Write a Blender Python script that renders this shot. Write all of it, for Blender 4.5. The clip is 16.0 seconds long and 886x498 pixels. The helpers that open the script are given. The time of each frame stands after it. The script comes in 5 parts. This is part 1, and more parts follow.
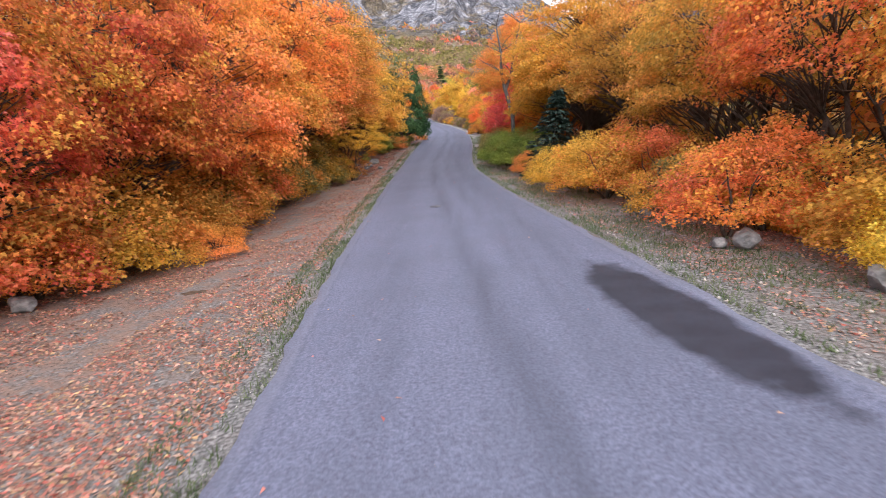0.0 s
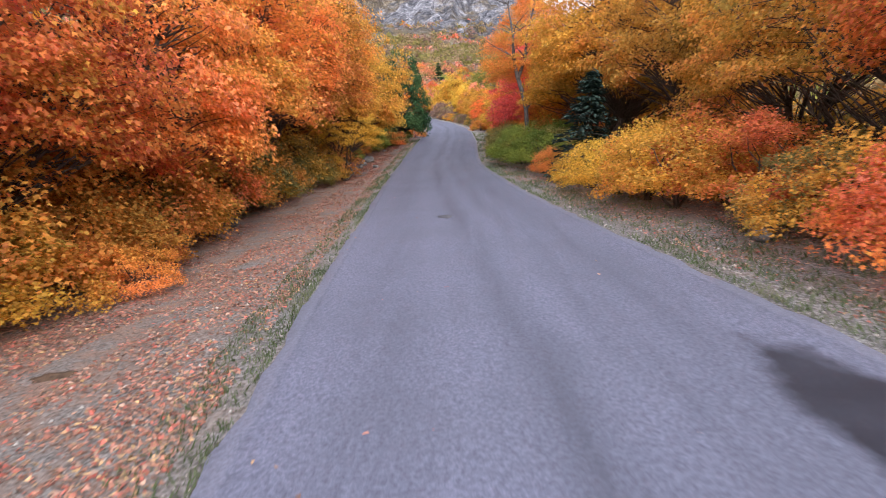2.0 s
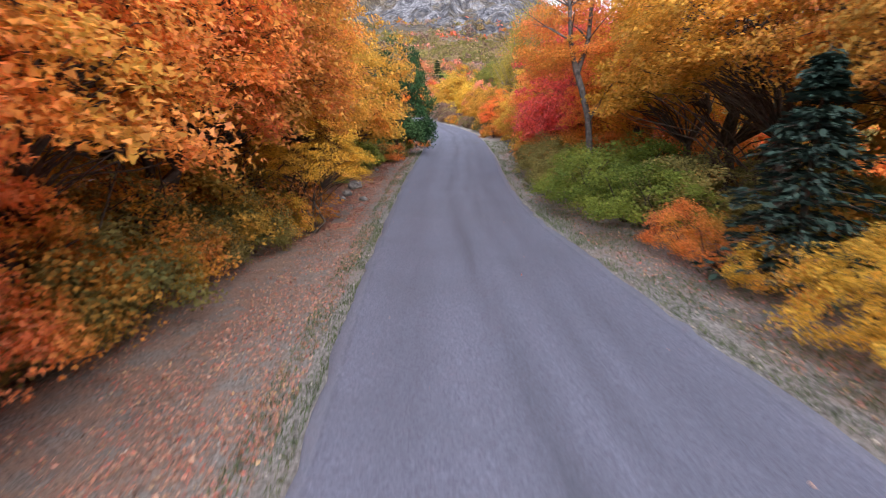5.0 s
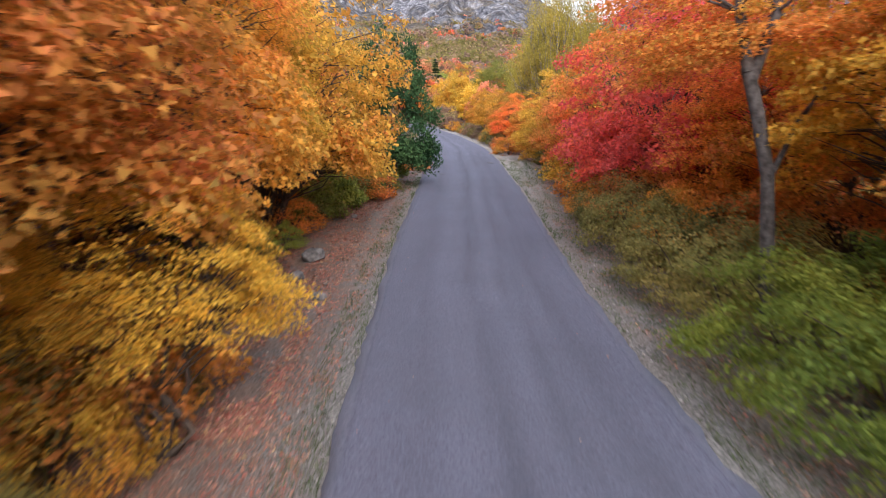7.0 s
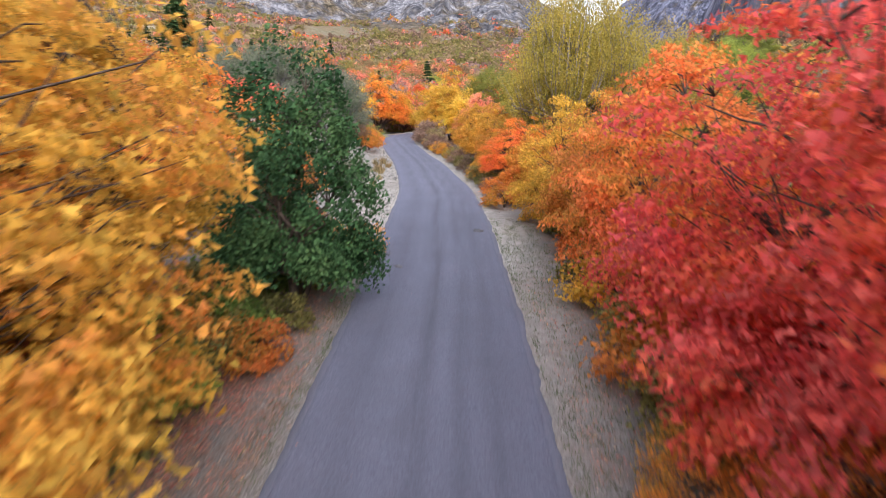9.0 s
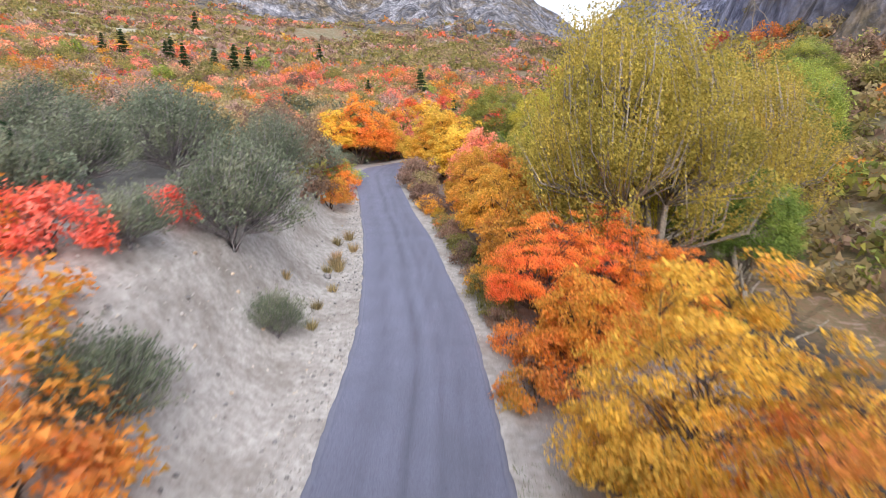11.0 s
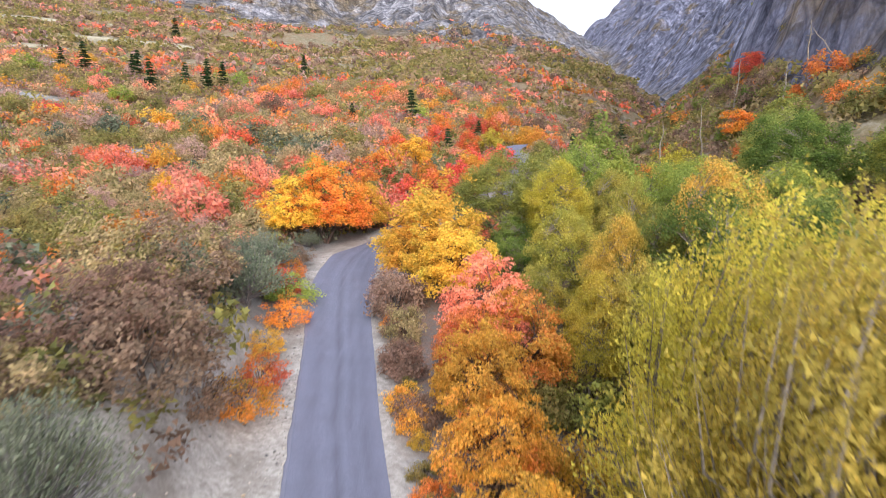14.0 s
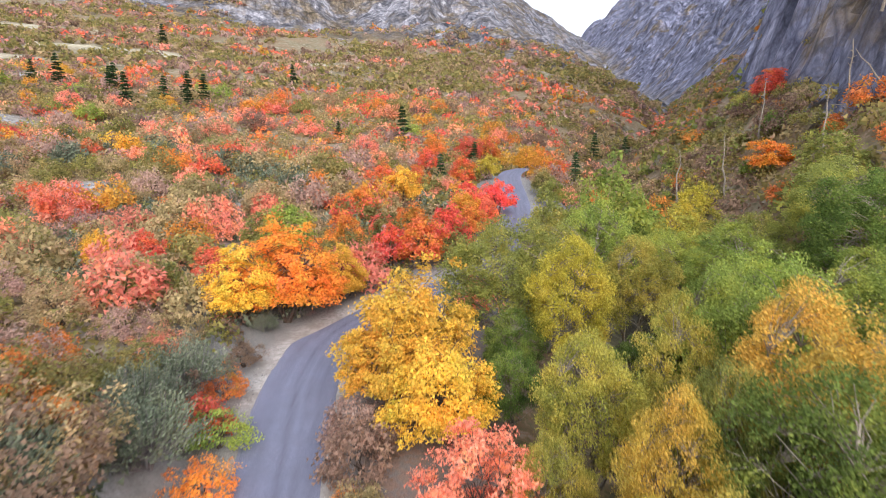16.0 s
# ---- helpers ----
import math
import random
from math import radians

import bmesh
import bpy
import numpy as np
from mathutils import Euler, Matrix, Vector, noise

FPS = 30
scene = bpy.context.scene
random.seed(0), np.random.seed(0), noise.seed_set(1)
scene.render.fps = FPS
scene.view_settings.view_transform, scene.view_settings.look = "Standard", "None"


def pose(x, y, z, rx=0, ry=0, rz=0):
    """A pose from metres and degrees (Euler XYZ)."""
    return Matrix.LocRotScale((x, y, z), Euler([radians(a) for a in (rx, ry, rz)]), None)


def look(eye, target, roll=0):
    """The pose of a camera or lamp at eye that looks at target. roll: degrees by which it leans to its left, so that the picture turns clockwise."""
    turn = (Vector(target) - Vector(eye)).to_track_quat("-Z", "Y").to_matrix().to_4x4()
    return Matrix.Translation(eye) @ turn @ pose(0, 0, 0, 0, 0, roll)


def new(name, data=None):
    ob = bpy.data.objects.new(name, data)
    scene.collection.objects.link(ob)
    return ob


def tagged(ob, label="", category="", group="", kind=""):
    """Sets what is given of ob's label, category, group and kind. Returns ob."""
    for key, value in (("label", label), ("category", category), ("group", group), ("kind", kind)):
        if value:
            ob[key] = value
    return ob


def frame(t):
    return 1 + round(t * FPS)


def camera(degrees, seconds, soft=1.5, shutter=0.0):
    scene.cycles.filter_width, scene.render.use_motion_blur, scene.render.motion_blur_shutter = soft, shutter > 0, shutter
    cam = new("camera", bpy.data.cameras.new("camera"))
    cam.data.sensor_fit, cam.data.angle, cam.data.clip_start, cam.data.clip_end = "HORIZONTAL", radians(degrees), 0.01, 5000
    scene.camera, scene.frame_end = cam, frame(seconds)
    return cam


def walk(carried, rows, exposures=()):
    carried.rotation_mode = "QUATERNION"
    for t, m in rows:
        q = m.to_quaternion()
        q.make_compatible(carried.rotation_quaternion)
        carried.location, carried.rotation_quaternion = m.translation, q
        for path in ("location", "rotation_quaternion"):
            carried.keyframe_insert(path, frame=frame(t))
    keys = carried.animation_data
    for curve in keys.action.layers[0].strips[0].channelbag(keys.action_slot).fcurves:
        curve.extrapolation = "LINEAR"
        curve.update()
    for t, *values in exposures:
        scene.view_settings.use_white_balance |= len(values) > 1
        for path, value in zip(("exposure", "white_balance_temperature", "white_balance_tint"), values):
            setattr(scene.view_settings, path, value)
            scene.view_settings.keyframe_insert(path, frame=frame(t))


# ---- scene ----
cam = camera(76.0, 16.0, soft=0.8, shutter=0.5)
walk(cam, [
    (0.0, look((0.999, -0.697, 3.075), (0.485, 9.166, 1.511), -0.43)),
    (0.5, look((0.879, 0.334, 3.018), (0.388, 10.198, 1.447), -0.47)),
    (1.0, look((0.745, 1.438, 2.999), (0.259, 11.302, 1.427), -0.45)),
    (1.5, look((0.578, 2.567, 3.011), (0.102, 12.430, 1.431), -0.42)),
    (2.0, look((0.395, 3.783, 3.010), (-0.067, 13.646, 1.424), -0.34)),
    (2.5, look((0.194, 5.139, 3.027), (-0.262, 15.001, 1.434), -0.38)),
    (3.0, look((-0.020, 6.700, 3.141), (-0.469, 16.562, 1.546), -0.36)),
    (3.5, look((-0.235, 8.425, 3.370), (-0.674, 18.286, 1.772), -0.35)),
    (4.0, look((-0.437, 10.351, 3.677), (-0.861, 20.212, 2.075), -0.31)),
    (6.5, look((-1.809, 23.218, 5.587), (-2.166, 33.079, 3.965), -0.07)),
    (7.0, look((-1.942, 26.306, 6.072), (-2.275, 36.168, 4.447), 0.16)),
    (7.5, look((-1.732, 29.502, 6.660), (-2.065, 39.363, 5.030), -0.08)),
    (8.0, look((-1.414, 32.705, 7.333), (-1.735, 42.566, 5.701), -0.16)),
    (8.5, look((-1.131, 36.032, 8.208), (-1.446, 45.892, 6.570), -0.36)),
    (9.0, look((-0.878, 39.636, 9.207), (-1.160, 49.497, 7.568), 0.07)),
    (9.5, look((-0.775, 43.549, 10.359), (-1.030, 53.410, 8.719), 0.14)),
    (12.0, look((-1.015, 63.330, 17.001), (-1.200, 73.196, 15.379), 0.08)),
    (12.5, look((-1.184, 66.751, 18.601), (-1.348, 76.617, 16.979), 0.15)),
    (13.0, look((-1.174, 69.905, 20.126), (-1.328, 79.770, 18.500), 0.14)),
    (13.5, look((-1.019, 73.380, 21.484), (-1.164, 83.246, 19.858), 0.08)),
    (14.0, look((-0.757, 76.678, 22.845), (-0.897, 86.544, 21.220), -0.07)),
    (14.5, look((-0.461, 79.883, 24.268), (-0.595, 89.749, 22.644), -0.14)),
    (15.0, look((-0.155, 83.087, 25.734), (-0.285, 92.952, 24.107), -0.22)),
    (15.5, look((0.110, 86.231, 27.078), (-0.007, 96.098, 25.458), -0.21)),
    (16.0, look((0.352, 89.356, 28.425), (0.236, 99.224, 26.810), -0.30)),
], exposures=[(0.0, 0.02), (3.5, -0.06), (7.0, -0.08), (8.0, -0.02), (9.5, -0.1), (12.5, 0.05), (14.5, 0.06), (16.0, 0.02)])

# ---- light ----
world = bpy.data.worlds.new("world")
scene.world = world
world.use_nodes = True
wn = world.node_tree.nodes
sky = wn.new("ShaderNodeTexSky")
sky.sky_type, sky.sun_disc = "NISHITA", False
sky.sun_elevation, sky.sun_rotation = radians(31), radians(168)
sky.air_density, sky.dust_density, sky.ozone_density = 0.7, 7.0, 2.0
wn["Background"].inputs["Strength"].default_value = 0.345
cloud = wn.new("ShaderNodeMix")
cloud.data_type = "RGBA"
cloud.inputs["Factor"].default_value = 0.75
cloud.inputs[7].default_value = (4.6, 4.8, 5.4, 1)
world.node_tree.links.new(sky.outputs[0], cloud.inputs[6])
world.node_tree.links.new(cloud.outputs[2], wn["Background"].inputs["Color"])
sun = new("sun", bpy.data.lights.new("sun", "SUN"))
sun.data.energy, sun.data.angle, sun.data.color = 3.4, radians(45), (1.0, 0.97, 0.95)
sun.matrix_world = look((0, 0, 0), (-math.sin(radians(168)) * math.cos(radians(31)), -math.cos(radians(168)) * math.cos(radians(31)), -math.sin(radians(31))))


# ---- number helpers ----
def smooth(a, b, x):
    t = np.clip((x - a) / (b - a), 0, 1)
    return t * t * (3 - 2 * t)


def lattice(ix, iy, seed):
    h = (ix.astype(np.int64) * 374761393 + iy.astype(np.int64) * 668265263 + seed * 974711) & 0xFFFFFFFF
    h = ((h ^ (h >> 13)) * 1274126177) & 0xFFFFFFFF
    return ((h ^ (h >> 16)) & 0xFFFF) / 65535.0


def value_noise(x, y, seed=0):
    ix, iy = np.floor(x), np.floor(y)
    fx, fy = x - ix, y - iy
    fx, fy = fx * fx * (3 - 2 * fx), fy * fy * (3 - 2 * fy)
    a, b = lattice(ix, iy, seed), lattice(ix + 1, iy, seed)
    c, d = lattice(ix, iy + 1, seed), lattice(ix + 1, iy + 1, seed)
    return (a * (1 - fx) + b * fx) * (1 - fy) + (c * (1 - fx) + d * fx) * fy


def fbm(x, y, octaves=4, seed=0):
    total, amp = 0 * x, 0.5
    for k in range(octaves):
        total = total + amp * (value_noise(x, y, seed + k) * 2 - 1)
        x, y, amp = x * 2.03, y * 2.03, amp * 0.5
    return total


# ---- plan: the road and the lie of the land ----
ROAD_Y = [-60, -30, 0, 4, 8, 12, 16, 20, 25, 30, 35, 40, 45, 55, 62, 70, 79, 84, 90, 97, 106, 114, 123, 130, 138, 146, 152, 158, 166, 174, 184, 194, 202, 210, 218, 240]
ROAD_X = [3.17, 2.77, 1.97, 1.64, 1.21, 0.78, 0.37, -0.07, -0.55, -1.02, -1.38, -1.54, -1.67, -1.6, -1.75, -2.0, -2.45, -3.15, -4.1, -5.2, -7.0, -8.4, -10.1, -10.9, -10.8, -6.6, -1.2, 4.0, 8.0, 10.2, 11.5, 12.0, 12.2, 12.8, 14.5, 34]
HALF_Y = [-60, -30, 0, 4, 8, 12, 16, 20, 25, 30, 35, 40, 45, 55, 70, 79, 90, 106, 114, 123, 138, 150, 240]
HALF_W = [2.83, 2.82, 2.57, 2.66, 2.8, 2.84, 2.78, 2.67, 2.6, 2.48, 2.42, 2.54, 2.62, 2.65, 2.7, 2.5, 2.4, 2.35, 2.4, 2.8, 2.8, 2.5, 2.5]
RISE_Y = [-120, -20, 0, 4, 7, 10, 16, 18, 23.5, 30, 36, 42, 47, 54, 61, 90, 137, 150, 166, 174, 190, 202, 218, 260]
RISE_Z = [-6, 0.35, 0.92, 0.98, 1.03, 1.09, 1.31, 1.41, 1.66, 2.1, 2.5, 2.95, 3.5, 4.3, 4.9, 8.0, 12.4, 13.8, 16.6, 18.2, 21, 23, 25, 31]
CROSS_Y, CROSS_Z = [-120, 42, 54, 60], [0.1, 0.1, 0.02, 0.0]
fine = np.arange(-120, 262, 0.5)
soften = np.exp(-np.linspace(-2.2, 2.2, 25) ** 2)
soften /= soften.sum()


def softened(ys, vs):
    v = np.interp(fine, ys, vs)
    return np.convolve(np.pad(v, 12, mode="edge"), soften, mode="valid")


line_x, line_w, line_z = softened(ROAD_Y, ROAD_X), softened(HALF_Y, HALF_W), softened(RISE_Y, RISE_Z)


def road_x(y):
    return np.interp(y, fine, line_x)


def road_w(y):
    return np.interp(y, fine, line_w)


def road_z(y):
    return np.interp(y, fine, line_z)


def cross_z(x, y):
    """The lane and its verges lean: the creek side stands higher."""
    return np.interp(y, CROSS_Y, CROSS_Z) * np.clip(x - road_x(y), -5.5, 7.5)


VALLEY_Y = [-120, 0, 60, 100, 140, 200, 260, 390, 655, 950, 1300, 1800, 2600]
VALLEY_X = [14, 14, 14, 16, 22, 32, 46, 108, 205, 292, 360, 430, 470]
VALLEY_Z = [-11, -2.0, 2.5, 6, 9.5, 14, 21, 42, 72, 105, 150, 325, 420]


def land(x, y):
    """The height of the ground."""
    x, y = np.asarray(x, float), np.asarray(y, float)
    rx, rw, rz = road_x(y), road_w(y), road_z(y) + cross_z(x, y)
    vx, vz = np.interp(y, VALLEY_Y, VALLEY_X), np.interp(y, VALLEY_Y, VALLEY_Z)
    dl, dr = rx - rw - x, x - rx - rw
    # close to the road: flat verge, cut bank on the uphill side, fall to the creek on the other
    bank = 5.2 * smooth(0.6, 7.2, dl) * smooth(60, 72, y) * (1 - 0.65 * smooth(104, 126, y))
    low = 0.12 * smooth(2.5, 8, dl) * (1 - smooth(55, 66, y))
    near_left = rz + bank - low + 0.16 * np.maximum(dl - 8, 0)
    near_right = rz + (vz - rz) * smooth(0.0, 1.0, dr / np.maximum(vx - rx - rw, 2.0))
    near = np.where(x < rx, near_left, near_right)
    # the open hillside and the mountain behind it
    hill = 12 + 0.22 * (y - 145) + 0.04 * np.maximum(-x - 15, 0) + 0.1 * np.maximum(-x - 90, 0)
    crag = np.abs(fbm(x / 260, y / 260, 5, 11))
    steep = np.maximum(y - 860 + 250 * fbm(x / 300, y / 500, 3, 5), 0)
    hill = hill + 0.55 * np.minimum(steep, 700) + 70 * crag * smooth(500, 1000, y)
    flank = vz + 0.62 * np.maximum(vx - x, 0)
    k = 4 + 0.03 * np.abs(y)
    far_left = -k * np.logaddexp(-hill / k, -flank / k)
    far = np.where(x < vx, far_left, vz)
    h = near + (far - near) * smooth(128, 165, y)
    # the far bank of the creek and its cliffs
    u = np.maximum(x - vx - 6 + (9 * fbm(y / 15, x / 60, 4, 36) + 5 * fbm(y / 7, x / 9, 3, 37)) * smooth(90, 150, y) * smooth(12, 34, x - vx - 6), 0)
    rough = 1 + 0.7 * fbm(x / 90, y / 90, 4, 21)
    rise = (0.35 + 0.5 * smooth(90, 170, y)) * np.minimum(u, 32) + ((2.4 - 1.3 * smooth(230, 420, y)) * rough * np.clip(u - 32, 0, 80) + 0.8 * np.maximum(u - 112, 0)) * smooth(60, 200, y)
    spur = smooth(0, 120, x + 0.35 * (y - 600) + 20) * smooth(400, 540, y)
    ridges = 1 - 2 * np.abs(fbm(x / 75, y / 110, 5, 33))
    wall = smooth(30, 46, u) * smooth(60, 140, y)
    h = h + rise + 26 * (ridges - 0.6) * np.maximum(spur * (x < vx), smooth(60, 160, u) * smooth(380, 620, y)) + wall * 9 * fbm(x / 13, y / 13, 4, 35)
    reach = np.hypot(x, np.maximum(y - 100, 0) * 0.8)
    h = h + 0.16 * fbm(x / 2.6, y / 2.6, 3, 41) + fbm(x / 14, y / 14, 4, 2) * (0.35 + 2.2 * smooth(40, 260, reach) + 6 * smooth(300, 800, reach))
    off = np.abs(x - rx) - rw
    flat = (1 - smooth(0.8, 5.5 + 9 * smooth(140, 170, y) + 3 * (x > rx) * (1 - smooth(25, 40, y)), off)) * (1 - smooth(205, 235, y))
    return h + (rz - 0.02 - h) * flat


SCREE = [(-58, 216, 5, 7), (-32, 182, 6, 5), (-37, 231, 9, 4), (-65, 189, 6, 5), (-114, 235, 14, 9), (-90, 200, 9, 6), (-78, 260, 6, 9), (-34, 155, 4, 4), (-29, 163, 5, 4), (-1, 208, 7, 4), (-150, 300, 12, 16), (-46, 196, 5, 3), (-230, 380, 30, 14), (-282, 470, 50, 22), (-160, 420, 46, 16), (-100, 470, 60, 15), (-60, 560, 40, 22), (-271, 476, 34, 50), (-203, 403, 22, 36), (-184, 336, 14, 20), (-108, 234, 9, 10), (48, 558, 9, 26), (56, 405, 6, 20)]


def scree(x, y):
    """Bare stony patches of the open hillside."""
    best = np.zeros(np.shape(x))
    for cx, cy, wx, wy in SCREE:
        best = np.maximum(best, 1.1 - np.hypot((x - cx) / wx, (y - cy) / wy))
    return smooth(0.3, 0.75, best + 0.8 * fbm(x / 7.0, y / 7.0, 5, 61))


# ---- materials ----
def mat(name, build, rough=0.9):
    m = bpy.data.materials.new(name)
    m.use_nodes = True
    nt = m.node_tree
    bsdf = nt.nodes["Principled BSDF"]
    bsdf.inputs["Roughness"].default_value = rough
    bsdf.inputs["Specular IOR Level"].default_value = 0.3
    build(nt, bsdf)
    return m


def node(nt, kind, **inputs):
    n = nt.nodes.new(kind)
    for k, v in inputs.items():
        n.inputs[k].default_value = v
    return n


def noise_at(nt, scale, detail=4.0, coord=None, rough=0.55):
    n = node(nt, "ShaderNodeTexNoise", Scale=scale, Detail=detail, Roughness=rough)
    nt.links.new(coord or position(nt), n.inputs["Vector"])
    return n.outputs["Fac"]


def position(nt):
    for n in nt.nodes:
        if n.bl_idname == "ShaderNodeNewGeometry":
            return n.outputs["Position"]
    return nt.nodes.new("ShaderNodeNewGeometry").outputs["Position"]


def island(nt):
    position(nt)
    return [n for n in nt.nodes if n.bl_idname == "ShaderNodeNewGeometry"][0].outputs["Random Per Island"]


def ramp(nt, fac, stops):
    r = nt.nodes.new("ShaderNodeValToRGB")
    e = r.color_ramp.elements
    while len(e) < len(stops):
        e.new(0.5)
    for k, (p, c) in zip(e, stops):
        k.position, k.color = p, (*c, 1)
    nt.links.new(fac, r.inputs["Fac"])
    return r.outputs["Color"]


def fade(nt, fac, lo, hi):
    n = node(nt, "ShaderNodeMapRange")
    n.inputs["From Min"].default_value, n.inputs["From Max"].default_value = lo, hi
    nt.links.new(fac, n.inputs["Value"])
    return n.outputs["Result"]


def mix(nt, fac, a, b, mode="MIX"):
    n = nt.nodes.new("ShaderNodeMix")
    n.data_type, n.blend_type = "RGBA", mode
    for value, slot in ((fac, n.inputs["Factor"]), (a, n.inputs["A"]), (b, n.inputs["B"])):
        slot = slot if slot.name != "A" and slot.name != "B" else [s for s in n.inputs if s.name == slot.name and s.type == "RGBA"][0]
        if isinstance(value, (int, float)):
            slot.default_value = value
        elif isinstance(value, tuple):
            slot.default_value = (*value, 1)
        else:
            nt.links.new(value, slot)
    return [s for s in n.outputs if s.type == "RGBA"][0]


def calc(nt, op, a, b=0.5):
    n = nt.nodes.new("ShaderNodeMath")
    n.operation = op
    for value, slot in ((a, n.inputs[0]), (b, n.inputs[1])):
        if isinstance(value, (int, float)):
            slot.default_value = value
        else:
            nt.links.new(value, slot)
    return n.outputs[0]


def bump(nt, bsdf, fac, strength, distance):
    b = node(nt, "ShaderNodeBump", Strength=strength, Distance=distance)
    nt.links.new(fac, b.inputs["Height"])
    nt.links.new(b.outputs[0], bsdf.inputs["Normal"])


def attribute(nt, name, out="Fac"):
    a = nt.nodes.new("ShaderNodeAttribute")
    a.attribute_name = name
    return a.outputs[out]


def leaf_mat(name, tones, clump=0.45, shine=0.12, through_light=0.55, lift=0.05, grain=0.28):
    """Foliage: tones from the first to the last by clumps of the crown, varied leaf by leaf."""
    tones = [tuple(v + lift * (max(t) - v) for v in t) for t in tones]

    def build(nt, bsdf):
        wide = fade(nt, noise_at(nt, clump, 2.0), 0.3, 0.7)
        fac = calc(nt, "ADD", calc(nt, "MULTIPLY", wide, 1.0 - grain), calc(nt, "MULTIPLY", island(nt), grain))
        color = ramp(nt, fac, [(0.08 + 0.84 * i / (len(tones) - 1), c) for i, c in enumerate(tones)])
        tone = node(nt, "ShaderNodeHueSaturation")
        spread = nt.nodes.new("ShaderNodeObjectInfo").outputs["Random"]
        v = node(nt, "ShaderNodeMapRange")
        v.inputs["To Min"].default_value, v.inputs["To Max"].default_value = 0.66, 1.38
        nt.links.new(calc(nt, "FRACT", calc(nt, "MULTIPLY", island(nt), 37.0)), v.inputs["Value"])
        each = node(nt, "ShaderNodeMapRange")
        each.inputs["To Min"].default_value, each.inputs["To Max"].default_value = 0.82, 1.14
        nt.links.new(calc(nt, "FRACT", calc(nt, "MULTIPLY", spread, 13.0)), each.inputs["Value"])
        nt.links.new(calc(nt, "MULTIPLY", v.outputs["Result"], each.outputs["Result"]), tone.inputs["Value"])
        h = node(nt, "ShaderNodeMapRange")
        h.inputs["To Min"].default_value, h.inputs["To Max"].default_value = 0.488, 0.512
        nt.links.new(spread, h.inputs["Value"])
        nt.links.new(h.outputs["Result"], tone.inputs["Hue"])
        nt.links.new(color, tone.inputs["Color"])
        nt.links.new(tone.outputs["Color"], bsdf.inputs["Base Color"])
        bsdf.inputs["Specular IOR Level"].default_value = shine
        t = nt.nodes.new("ShaderNodeBsdfTranslucent")
        nt.links.new(tone.outputs["Color"], t.inputs["Color"])
        both = nt.nodes.new("ShaderNodeMixShader")
        both.inputs["Fac"].default_value = through_light
        nt.links.new(bsdf.outputs[0], both.inputs[1])
        nt.links.new(t.outputs[0], both.inputs[2])
        nt.links.new(both.outputs[0], nt.nodes["Material Output"].inputs["Surface"])
    return mat(name, build, 0.62)


